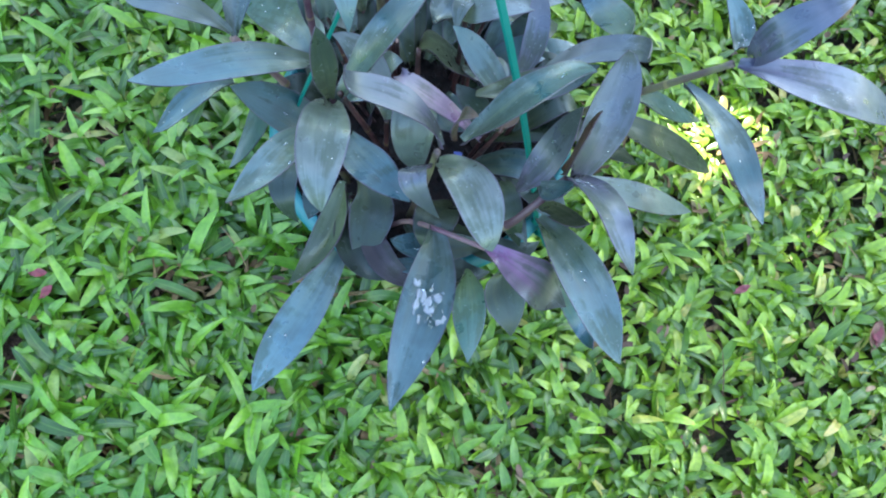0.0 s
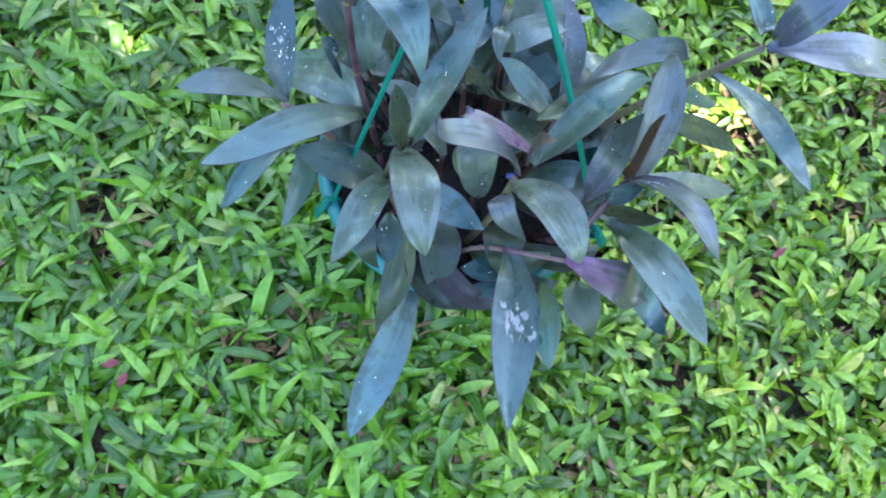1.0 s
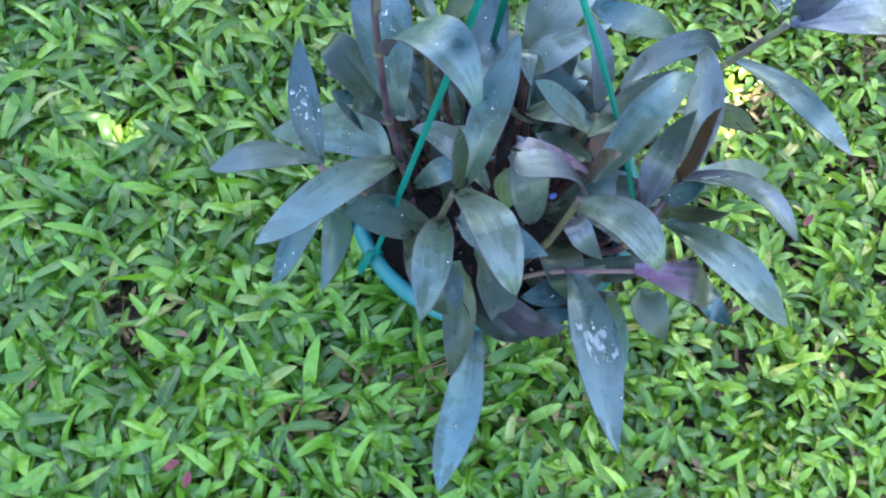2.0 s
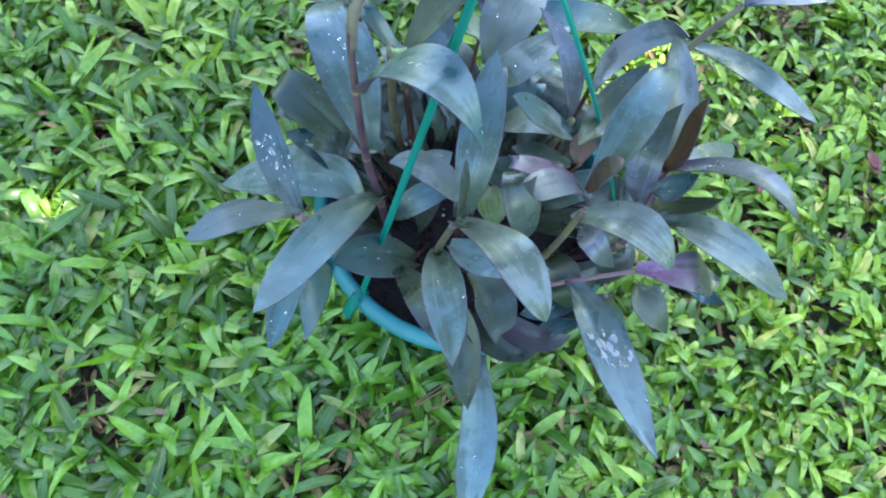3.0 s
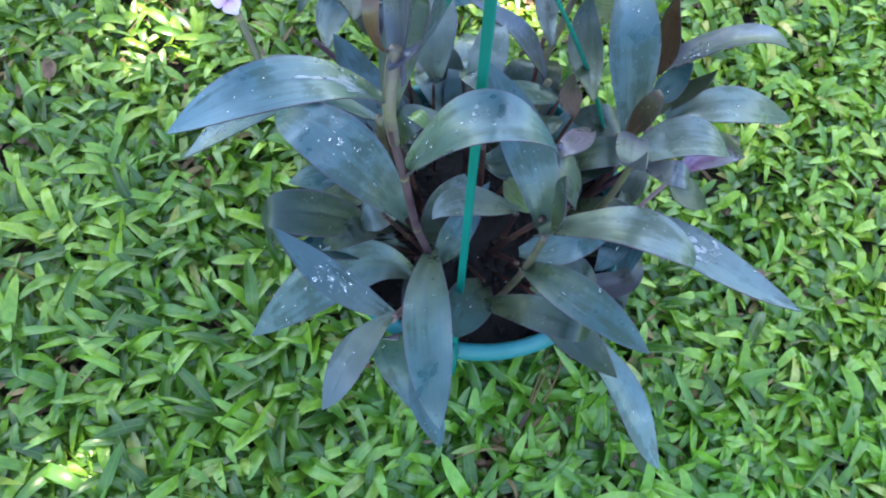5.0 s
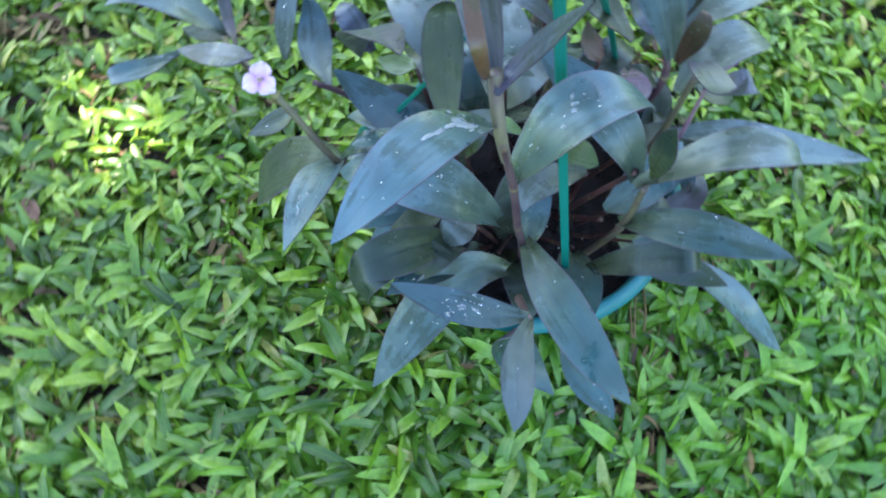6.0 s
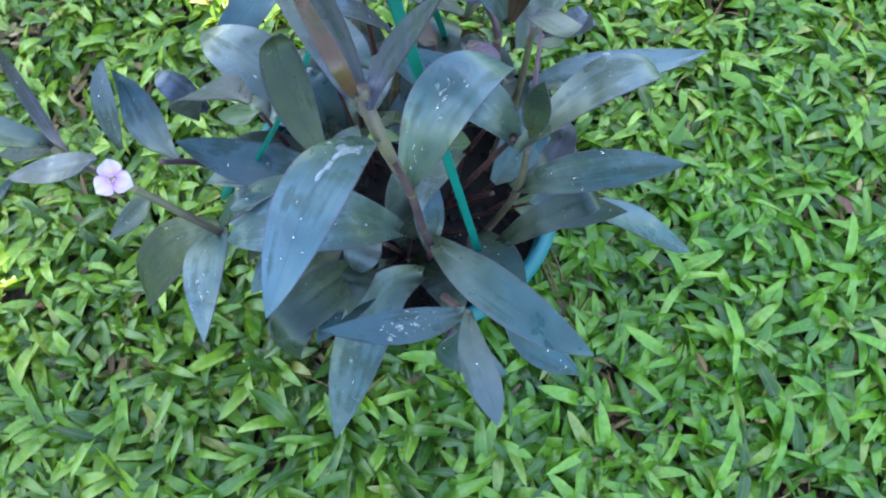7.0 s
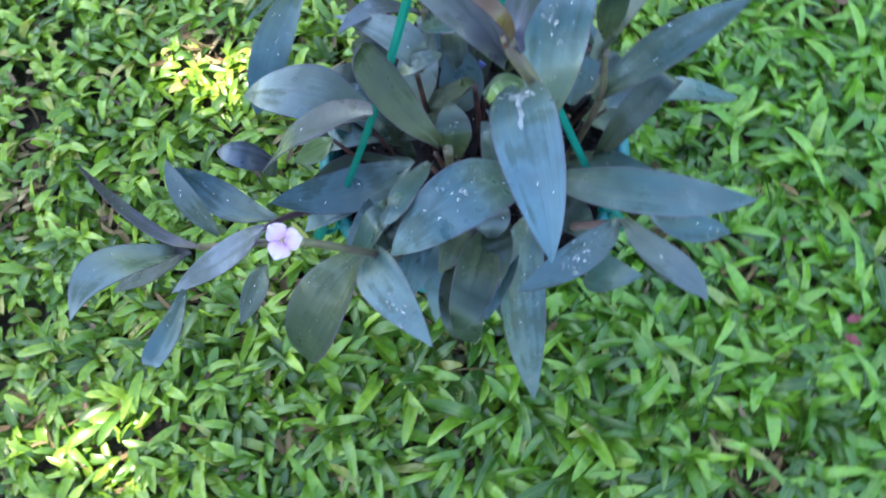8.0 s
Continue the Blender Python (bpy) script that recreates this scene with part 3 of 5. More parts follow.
    for _ in range(26):
        r, a = 0.10 * math.sqrt(rng.random()), rng.uniform(0, 6.283)
        c = Vector((r * math.cos(a), r * math.sin(a), z - 0.018 + 0.006 * (1 - r * r / 0.013)))
        s = rng.uniform(0.0008, 0.0022)
        i = len(verts)
        for q in ((1, 0, 0), (-1, 0.1, 0), (0, 0.8, 0), (0, -0.9, 0.1), (0, 0.1, 0.8), (0.1, 0, -0.6)):
            verts.append(c + Vector(q) * s * rng.uniform(0.7, 1.3))
        for t in ((0, 2, 4), (2, 1, 4), (1, 3, 4), (3, 0, 4), (2, 0, 5), (1, 2, 5), (3, 1, 5), (0, 3, 5)):
            faces.append(tuple(i + k for k in t))
    grit = mesh_object("perlite", verts, faces, [PERLITE], pot, "white perlite grains in the soil")
    grit["kind"] = "stuff"
    return pot


build_pot()


# ---- the plant ----
plant = tagged(new("purple_trailing_plant"), "wet trailing plant with long blue-grey and purple leaves, potted", "plant")
drop_rng = random.Random(21)


def blade_width(u):
    w = 0.26 + 0.74 * math.sin(min(1.0, u / 0.42) * math.pi / 2)
    if u > 0.42:
        w *= max(0.0, 1 - ((u - 0.42) / 0.58) ** 2.0)
    return w


def leaf(base, first, second, tip, width, tone="b", roll=0.0, twist=0.0, fold=0.14, drops=0, wet=None, pool=False, seed=0):
    """A pointed, channelled, slightly succulent leaf along a Bezier curve from base to tip."""
    b, c1, c2, t = Vector(base), Vector(first), Vector(second), Vector(tip)
    rng = random.Random(seed * 7 + 3)
    flat = t - b
    side = flat.cross(Vector((0, 0, 1)))
    side = side.normalized() if side.length > 1e-4 else Vector((1, 0, 0))
    side = Matrix.Rotation(radians(roll), 3, flat.normalized()) @ side
    rows, cols = 22, 9
    thick = 0.0004
    phase, waves = rng.uniform(0, 6), rng.uniform(7, 11)
    wave = rng.uniform(0.02, 0.07)
    keel = rng.uniform(0.8, 1.3)
    top, low, uv = [], [], []
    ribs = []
    for i in range(rows):
        u = i / (rows - 1)
        p = b * (1 - u) ** 3 + c1 * (3 * u * (1 - u) ** 2) + c2 * (3 * u * u * (1 - u)) + t * u ** 3
        d = (c1 - b) * (1 - u) ** 2 + (c2 - c1) * (2 * u * (1 - u)) + (t - c2) * u * u
        d = d.normalized() if d.length > 1e-6 else flat.normalized()
        s = (side - d * side.dot(d))
        s = s.normalized() if s.length > 1e-3 else d.orthogonal().normalized()
        s = Matrix.Rotation(radians(twist) * u, 3, d) @ s
        nrm = s.cross(d).normalized()
        half = width * 0.5 * blade_width(u) + 0.0002
        trough = fold * keel * (0.45 + 0.9 * (1 - u) ** 2) + 0.75 * max(0.0, 1 - u / 0.22) ** 2
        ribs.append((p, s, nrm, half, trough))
        for k in range(cols):
            v = 2 * k / (cols - 1) - 1
            lift = half * trough * (abs(v) ** 1.35)
            ripple = wave * half * math.sin(phase + u * waves + (1.5 if v > 0 else 0)) * abs(v) ** 2
            q = p + s * (half * v * (1 - 0.25 * trough * abs(v))) + nrm * (lift + ripple)
            top.append(q + nrm * thick)
            low.append(q - nrm * thick)
            uv.append((k / (cols - 1), u))
    n = rows * cols
    verts, uvs = top + low, uv + uv
    faces, slots = [], []
    for i in range(rows - 1):
        for k in range(cols - 1):
            a = i * cols + k
            faces.append((a, a + 1, a + cols + 1, a + cols))
            faces.append((n + a, n + a + cols, n + a + cols + 1, n + a + 1))
            slots += [0, 1]
    # the thin rim has points of its own, so that it does not bend the shading of the face
    for k in (0, cols - 1):
        start = len(verts)
        for i in range(rows):
            a = i * cols + k
            verts += [verts[a], verts[n + a]]
            uvs += [uvs[a], uvs[a]]
        for i in range(rows - 1):
            a = start + 2 * i
            q = (a, a + 2, a + 3, a + 1)
            faces.append(q if k == 0 else tuple(reversed(q)))
            slots.append(0)
    under = UNDER_GREEN if tone == "y" else TOP[tone] if tone in "rvop" else UNDER
    ob = mesh_object("leaf", verts, faces, [TOP[tone], under], plant, uvs=uvs, slots=slots)
    if drops:
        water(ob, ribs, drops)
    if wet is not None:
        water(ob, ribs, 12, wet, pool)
    return ob


def water(ob, ribs, count, heart=None, pool=False):
    """Flattened beads of water lying on a leaf in loose clusters, and spilt films, whitened for glare, that follow its
    face.
    """
    rng = drop_rng
    verts, faces = [], []
    last = len(ribs) - 1

    def on_leaf(u, v, height):
        u, v = min(0.97, max(0.02, u)), max(-0.93, min(0.93, v))
        i = min(last - 1, int(u * last))
        f = u * last - i
        (p, s, nrm, half, trough), (p2, s2, nrm2, half2, trough2) = ribs[i], ribs[i + 1]
        p, s, nrm = p.lerp(p2, f), s.lerp(s2, f), nrm.lerp(nrm2, f)
        half, trough = half + (half2 - half) * f, trough + (trough2 - trough) * f
        return p + s * (half * v * (1 - 0.25 * trough * abs(v))) + nrm * (half * trough * abs(v) ** 1.35 + 0.00046 + height)

    span = sum((ribs[i + 1][0] - ribs[i][0]).length for i in range(last))
    wide = max(r[3] for r in ribs)

    def drop(u, v, r, long, height, sides, ragged):
        """Adds one drop to the current mesh."""
        k0 = len(verts)
        skew = rng.uniform(0, 6)
        for rr, hh in ((1.0, 0.0), (0.8, 0.6), (0.42, 0.9)):
            for k in range(sides):
                a = 2 * math.pi * k / sides
                w = 1 + ragged * (0.35 * math.sin(a * 2 + skew) + 0.15 * math.sin(a * 3 + 2 * skew) + 0.10 * math.sin(a * 7 + 3 * skew))
                verts.append(on_leaf(u + r * long * rr * w * math.sin(a) / span, v + r * rr * w * math.cos(a) / wide, height * hh))
        verts.append(on_leaf(u, v, height))
        for ring in range(2):
            for k in range(sides):
                j = (k + 1) % sides
                faces.append((k0 + ring * sides + k, k0 + ring * sides + j, k0 + ring * sides + sides + j, k0 + ring * sides + sides + k))
        for k in range(sides):
            faces.append((k0 + 2 * sides + k, k0 + 2 * sides + (k + 1) % sides, k0 + 3 * sides))
        faces.append(tuple(k0 + k for k in reversed(range(sides))))

    clusters = [(rng.uniform(0.12, 0.85) if heart is None else heart, rng.uniform(-0.5, 0.5)) for _ in range(3)]
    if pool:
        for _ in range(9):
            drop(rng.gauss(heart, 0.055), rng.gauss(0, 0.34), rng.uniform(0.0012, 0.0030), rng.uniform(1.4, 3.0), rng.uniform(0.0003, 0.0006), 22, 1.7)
        film = mesh_object("water_glare_film", verts, faces, [SPILT_GLARE], ob, "thin film of spilt water, whitened in place of sky glare")
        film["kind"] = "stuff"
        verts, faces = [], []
    for _ in range(34 if pool else count * 2 + 2):
        hu, hv = rng.choice(clusters)
        u = min(0.95, max(0.05, rng.gauss(hu, 0.06 if pool else 0.10)))
        v = max(-0.85, min(0.85, rng.gauss(hv, 0.35)))
        r = rng.choice((0.0002, 0.0003, 0.0003, 0.0004, 0.0005, 0.0006, 0.0010) if heart is None else (0.0003, 0.0004, 0.0005, 0.0007, 0.0010, 0.0016))
        drop(u, v, r, rng.uniform(0.7, 1.9), 0.45 * min(r, 0.0016), 8, 1.0)
    d = mesh_object("dew", verts, faces, [WATER], ob, "clear water drops")
    d["kind"] = "stuff"


def stem(points, thick, mat=None, taper=0.75):
    """A jointed stem: slightly swollen at its nodes."""
    mat = mat or STEM
    line = smooth_line(points, 8)
    n = len(line)
    radii = [thick * (1 - (1 - taper) * i / (n - 1)) * (1.14 if i % 8 == 0 else 1.0) for i in range(n)]
    v, f = tube(line, radii, 10)
    st = mesh_object("stem", v, f, [mat], plant)
    for i in range(8, n - 1, 8):
        d = (line[i + 1] - line[i - 1]).normalized() * thick * 0.9
        v, f = tube([line[i] - d, line[i] - d * 0.3, line[i] + d * 0.3, line[i] + d], [radii[i] * 0.86, radii[i] * 1.02, radii[i] * 1.02, radii[i] * 0.86], 10)
        mesh_object("node", v, f, [NODE], st, "pale swollen stem joint")
    return st


def cut_stem(foot, top, thick):
    """A stump of a shoot that was cut off, with its pale face."""
    foot, top = Vector(foot), Vector(top)
    v, f = tube([foot, foot.lerp(top, 0.5), foot.lerp(top, 0.9), top], [thick, thick, thick * 1.1, thick * 1.05], 12)
    st = mesh_object("cut_stem", v, f, [STEM_RED], plant, "short red stump of a cut shoot")
    d = (top - foot).normalized() * 0.0006
    v, f = tube([top - d, top + d], [thick * 0.86, thick * 0.82], 12)
    mesh_object("cut_face", v, f, [CUT], st)


# shoots
stem([(-0.070, 0.006, 0.118), (-0.079, 0.010, 0.200), (-0.087, 0.020, 0.262), (-0.090, 0.030, 0.332), (-0.088, 0.040, 0.378), (-0.078, 0.045, 0.400)], 0.0029)
stem([(-0.085, 0.010, 0.118), (-0.112, 0.010, 0.180), (-0.143, 0.010, 0.241)], 0.0034, STEM_PINK)
stem([(-0.058, -0.045, 0.118), (-0.072, -0.054, 0.230), (-0.066, -0.057, 0.286)], 0.0029, STEM_GREEN)
stem([(-0.005, -0.070, 0.118), (0.002, -0.086, 0.220), (0.008, -0.090, 0.298)], 0.0029, STEM_GREEN)
stem([(0.050, -0.070, 0.118), (0.066, -0.100, 0.200), (0.100, -0.080, 0.252)], 0.0036)
stem([(-0.020, -0.080, 0.120), (0.000, -0.100, 0.190), (0.052, -0.128, 0.226)], 0.0022, STEM_PINK)
stem([(0.070, 0.005, 0.118), (0.135, -0.002, 0.220), (0.168, -0.005, 0.262), (0.200, -0.007, 0.300)], 0.0032, STEM_GREEN)
stem([(0.045, 0.000, 0.118), (0.052, -0.010, 0.200), (0.060, -0.015, 0.256)], 0.0034, STEM_GREEN)
stem([(-0.025, 0.050, 0.118), (-0.040, 0.062, 0.210), (-0.045, 0.068, 0.300)], 0.0036, STEM_GREEN)
stem([(-0.020, 0.085, 0.118), (-0.040, 0.125, 0.220), (-0.048, 0.138, 0.262), (-0.030, 0.172, 0.318), (0.000, 0.202, 0.316), (0.018, 0.212, 0.300)], 0.0028, STEM_GREEN)
stem([(0.030, 0.080, 0.118), (0.045, 0.140, 0.180), (0.045, 0.170, 0.205)], 0.0030)
# pale sheath of the topmost leaves
v, f = tube(smooth_line([(-0.0890, 0.0370, 0.364), (-0.0850, 0.0425, 0.388), (-0.0735, 0.0465, 0.408), (-0.0690, 0.0470, 0.418)], 5), [0.0029 + 0.0008 * math.sin(math.pi * k / 18) for k in range(16)], 10)
mesh_object("leaf_sheath", v, f, [SHEATH], plant, "pale yellow-green sheath of the topmost leaves")
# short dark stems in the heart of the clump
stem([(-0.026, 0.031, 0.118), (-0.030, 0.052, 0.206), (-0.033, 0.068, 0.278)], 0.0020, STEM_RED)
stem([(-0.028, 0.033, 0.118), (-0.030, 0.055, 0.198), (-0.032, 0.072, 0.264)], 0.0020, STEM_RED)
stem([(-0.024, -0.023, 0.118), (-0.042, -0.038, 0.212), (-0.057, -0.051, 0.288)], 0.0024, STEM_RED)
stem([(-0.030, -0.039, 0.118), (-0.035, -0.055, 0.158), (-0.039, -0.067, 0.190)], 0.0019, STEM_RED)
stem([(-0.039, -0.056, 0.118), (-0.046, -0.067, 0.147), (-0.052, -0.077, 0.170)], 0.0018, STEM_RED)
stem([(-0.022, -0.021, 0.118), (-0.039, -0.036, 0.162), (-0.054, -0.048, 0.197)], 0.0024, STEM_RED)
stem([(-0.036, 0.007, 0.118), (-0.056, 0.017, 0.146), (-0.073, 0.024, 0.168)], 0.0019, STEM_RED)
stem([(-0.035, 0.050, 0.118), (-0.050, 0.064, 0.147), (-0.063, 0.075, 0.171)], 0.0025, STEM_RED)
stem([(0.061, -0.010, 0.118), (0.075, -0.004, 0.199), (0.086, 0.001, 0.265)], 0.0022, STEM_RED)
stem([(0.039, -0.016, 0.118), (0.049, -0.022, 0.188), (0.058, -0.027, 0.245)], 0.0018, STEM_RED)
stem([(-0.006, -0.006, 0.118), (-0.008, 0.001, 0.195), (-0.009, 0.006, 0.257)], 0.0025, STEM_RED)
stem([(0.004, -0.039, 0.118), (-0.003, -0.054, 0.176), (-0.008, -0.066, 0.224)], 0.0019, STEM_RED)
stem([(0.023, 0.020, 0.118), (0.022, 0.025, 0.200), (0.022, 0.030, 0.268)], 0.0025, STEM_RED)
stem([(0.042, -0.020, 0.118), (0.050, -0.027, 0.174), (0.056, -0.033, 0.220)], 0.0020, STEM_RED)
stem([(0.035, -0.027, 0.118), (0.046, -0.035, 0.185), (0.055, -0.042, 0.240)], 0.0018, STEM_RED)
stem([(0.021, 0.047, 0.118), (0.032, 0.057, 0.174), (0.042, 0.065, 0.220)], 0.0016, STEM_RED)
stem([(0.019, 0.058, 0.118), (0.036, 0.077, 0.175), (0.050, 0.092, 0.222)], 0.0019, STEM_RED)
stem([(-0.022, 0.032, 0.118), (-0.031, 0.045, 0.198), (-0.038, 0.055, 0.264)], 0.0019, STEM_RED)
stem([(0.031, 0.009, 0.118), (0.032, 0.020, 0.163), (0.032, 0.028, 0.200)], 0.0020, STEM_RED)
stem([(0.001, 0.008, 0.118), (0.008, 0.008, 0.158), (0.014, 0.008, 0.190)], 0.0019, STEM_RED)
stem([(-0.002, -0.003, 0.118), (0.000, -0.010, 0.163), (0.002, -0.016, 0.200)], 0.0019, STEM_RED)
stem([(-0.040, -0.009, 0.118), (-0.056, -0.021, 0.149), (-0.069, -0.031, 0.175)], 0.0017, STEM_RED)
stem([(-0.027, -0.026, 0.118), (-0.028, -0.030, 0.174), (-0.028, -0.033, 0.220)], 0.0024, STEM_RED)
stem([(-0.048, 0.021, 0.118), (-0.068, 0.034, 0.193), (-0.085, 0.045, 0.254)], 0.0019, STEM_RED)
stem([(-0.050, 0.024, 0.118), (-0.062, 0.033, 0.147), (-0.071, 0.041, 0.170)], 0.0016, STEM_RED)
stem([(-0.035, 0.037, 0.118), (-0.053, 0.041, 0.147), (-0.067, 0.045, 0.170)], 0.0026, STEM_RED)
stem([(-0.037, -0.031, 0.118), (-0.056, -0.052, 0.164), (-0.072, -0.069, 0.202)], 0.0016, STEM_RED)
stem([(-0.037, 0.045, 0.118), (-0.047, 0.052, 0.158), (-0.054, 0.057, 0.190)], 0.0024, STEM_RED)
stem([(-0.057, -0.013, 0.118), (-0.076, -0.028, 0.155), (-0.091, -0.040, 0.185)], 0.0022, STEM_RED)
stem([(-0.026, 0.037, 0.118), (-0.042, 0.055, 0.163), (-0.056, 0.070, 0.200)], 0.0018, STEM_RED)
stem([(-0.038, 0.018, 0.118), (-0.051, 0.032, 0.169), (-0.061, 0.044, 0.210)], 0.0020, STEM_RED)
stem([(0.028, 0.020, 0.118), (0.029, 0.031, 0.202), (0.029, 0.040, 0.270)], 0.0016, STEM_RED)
cut_stem((-0.024, 0.044, 0.118), (-0.029, 0.052, 0.190), 0.0036)
cut_stem((0.046, -0.074, 0.118), (0.062, -0.087, 0.186), 0.0030)
leaf((-0.079, 0.009, 0.213), (-0.125, -0.000, 0.253), (-0.174, -0.032, 0.249), (-0.199, -0.047, 0.269), 0.0319, "d", roll=8, twist=-2, drops=4, seed=1)
leaf((-0.063, -0.054, 0.276), (-0.057, -0.087, 0.345), (-0.063, -0.133, 0.346), (-0.057, -0.142, 0.314), 0.0312, "g", roll=-17, twist=2, drops=3, seed=2)
leaf((-0.070, -0.053, 0.233), (-0.087, -0.077, 0.283), (-0.099, -0.115, 0.283), (-0.115, -0.138, 0.303), 0.0272, "d", roll=10, twist=7, drops=4, seed=3)
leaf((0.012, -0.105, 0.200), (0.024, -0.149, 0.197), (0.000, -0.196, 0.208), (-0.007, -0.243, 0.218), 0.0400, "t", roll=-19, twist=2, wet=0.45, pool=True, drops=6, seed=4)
leaf((-0.052, -0.095, 0.135), (-0.081, -0.172, 0.139), (-0.108, -0.196, 0.100), (-0.120, -0.221, 0.083), 0.0337, "t", roll=-28, twist=18, drops=6, seed=5)
leaf((0.084, -0.105, 0.235), (0.114, -0.141, 0.254), (0.133, -0.173, 0.231), (0.150, -0.197, 0.208), 0.0376, "d", roll=-14, twist=9, drops=4, seed=6)
leaf((0.198, 0.021, 0.216), (0.233, -0.023, 0.240), (0.235, -0.068, 0.236), (0.247, -0.093, 0.232), 0.0315, "b", roll=-19, twist=7, drops=6, seed=7)
leaf((-0.144, 0.010, 0.246), (-0.179, 0.026, 0.269), (-0.201, 0.016, 0.265), (-0.216, 0.021, 0.258), 0.0212, "g", roll=-1, twist=-4, drops=3, seed=8)
leaf((-0.141, 0.011, 0.241), (-0.146, 0.040, 0.256), (-0.138, 0.073, 0.260), (-0.131, 0.099, 0.273), 0.0228, "b", roll=5, twist=2, wet=0.42, drops=6, seed=9)
leaf((-0.141, -0.017, 0.223), (-0.178, -0.020, 0.214), (-0.184, -0.045, 0.206), (-0.199, -0.052, 0.201), 0.0206, "d", roll=9, drops=4, seed=10)
leaf((-0.129, 0.008, 0.164), (-0.128, 0.025, 0.137), (-0.144, -0.003, 0.101), (-0.166, -0.029, 0.088), 0.0350, "d", roll=20, twist=5, drops=4, seed=11)
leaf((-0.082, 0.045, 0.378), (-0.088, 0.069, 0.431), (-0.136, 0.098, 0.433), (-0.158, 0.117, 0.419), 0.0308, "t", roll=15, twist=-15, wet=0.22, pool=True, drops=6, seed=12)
leaf((-0.077, 0.033, 0.244), (-0.077, 0.064, 0.314), (-0.072, 0.113, 0.314), (-0.060, 0.135, 0.277), 0.0423, "t", twist=-2, wet=0.42, drops=10, seed=13)
leaf((-0.085, 0.027, 0.331), (-0.076, 0.023, 0.378), (-0.052, -0.019, 0.410), (-0.050, -0.046, 0.352), 0.0385, "b", roll=-7, twist=-10, wet=0.5, drops=6, seed=14)
leaf((-0.066, 0.042, 0.389), (-0.045, 0.061, 0.456), (-0.007, 0.070, 0.494), (0.005, 0.069, 0.448), 0.0305, "p", roll=-57, twist=-2, fold=0.3, drops=0, seed=15)
leaf((-0.078, 0.047, 0.412), (-0.052, 0.031, 0.411), (-0.074, 0.027, 0.453), (-0.092, 0.019, 0.505), 0.0167, "p", roll=21, twist=-7, drops=0, seed=16)
leaf((-0.071, 0.051, 0.416), (-0.093, 0.057, 0.454), (-0.054, 0.065, 0.473), (-0.021, 0.064, 0.441), 0.0080, "r", drops=0, seed=17)
leaf((-0.033, 0.065, 0.286), (-0.007, 0.078, 0.326), (0.026, 0.072, 0.345), (0.014, 0.073, 0.355), 0.0268, "v", roll=2, drops=0, seed=18)
leaf((0.001, 0.060, 0.207), (0.011, 0.090, 0.183), (0.038, 0.128, 0.202), (0.051, 0.155, 0.215), 0.0357, "t", roll=-5, twist=-5, drops=6, seed=19)
leaf((-0.044, 0.136, 0.253), (-0.047, 0.151, 0.270), (-0.084, 0.153, 0.285), (-0.122, 0.161, 0.297), 0.0293, "t", roll=19, twist=4, wet=0.6, drops=6, seed=20)
leaf((-0.036, 0.139, 0.244), (-0.024, 0.183, 0.222), (-0.032, 0.217, 0.178), (-0.026, 0.213, 0.140), 0.0450, "o", twist=-12, drops=4, seed=21)
leaf((-0.033, 0.072, 0.268), (-0.038, 0.102, 0.292), (-0.055, 0.112, 0.309), (-0.049, 0.127, 0.294), 0.0228, "b", roll=33, twist=5, drops=6, seed=22)
leaf((0.026, 0.210, 0.280), (0.061, 0.228, 0.249), (0.096, 0.231, 0.282), (0.093, 0.228, 0.331), 0.0089, "m", roll=14, twist=3, drops=0, seed=23)
leaf((0.045, 0.222, 0.260), (0.058, 0.255, 0.286), (0.051, 0.262, 0.318), (0.039, 0.292, 0.300), 0.0264, "g", twist=-4, drops=3, seed=24)
leaf((0.033, 0.218, 0.273), (0.055, 0.235, 0.250), (0.073, 0.254, 0.228), (0.086, 0.275, 0.207), 0.0204, "l", drops=3, seed=25)
leaf((-0.021, 0.181, 0.342), (-0.012, 0.198, 0.325), (-0.000, 0.221, 0.314), (0.008, 0.241, 0.301), 0.0172, "p", roll=-2, drops=0, seed=26)
leaf((-0.002, 0.234, 0.312), (-0.019, 0.261, 0.310), (-0.019, 0.283, 0.315), (-0.022, 0.272, 0.307), 0.0162, "b", roll=9, drops=6, seed=27)
leaf((0.070, 0.195, 0.195), (0.089, 0.197, 0.215), (0.108, 0.194, 0.226), (0.123, 0.185, 0.230), 0.0165, "g", roll=1, drops=3, seed=28)
leaf((0.046, 0.159, 0.197), (0.084, 0.182, 0.193), (0.110, 0.172, 0.180), (0.123, 0.184, 0.216), 0.0277, "b", roll=8, drops=6, seed=29)
leaf((0.036, 0.185, 0.174), (0.035, 0.198, 0.165), (0.032, 0.213, 0.155), (0.027, 0.230, 0.146), 0.0200, "o", drops=4, seed=30)
leaf((-0.057, -0.052, 0.278), (-0.043, -0.043, 0.326), (-0.018, -0.002, 0.329), (0.001, 0.017, 0.335), 0.0301, "b", roll=-36, twist=12, drops=6, seed=31)
leaf((-0.063, -0.058, 0.293), (-0.064, -0.056, 0.322), (-0.066, -0.054, 0.346), (-0.067, -0.053, 0.367), 0.0178, "o", drops=0, seed=32)
leaf((0.010, -0.088, 0.272), (0.029, -0.097, 0.314), (0.044, -0.142, 0.300), (0.048, -0.145, 0.277), 0.0327, "g", roll=-11, twist=5, drops=3, seed=33)
leaf((0.005, -0.098, 0.290), (-0.012, -0.114, 0.327), (-0.010, -0.123, 0.323), (0.013, -0.127, 0.280), 0.0172, "l", drops=3, seed=34)
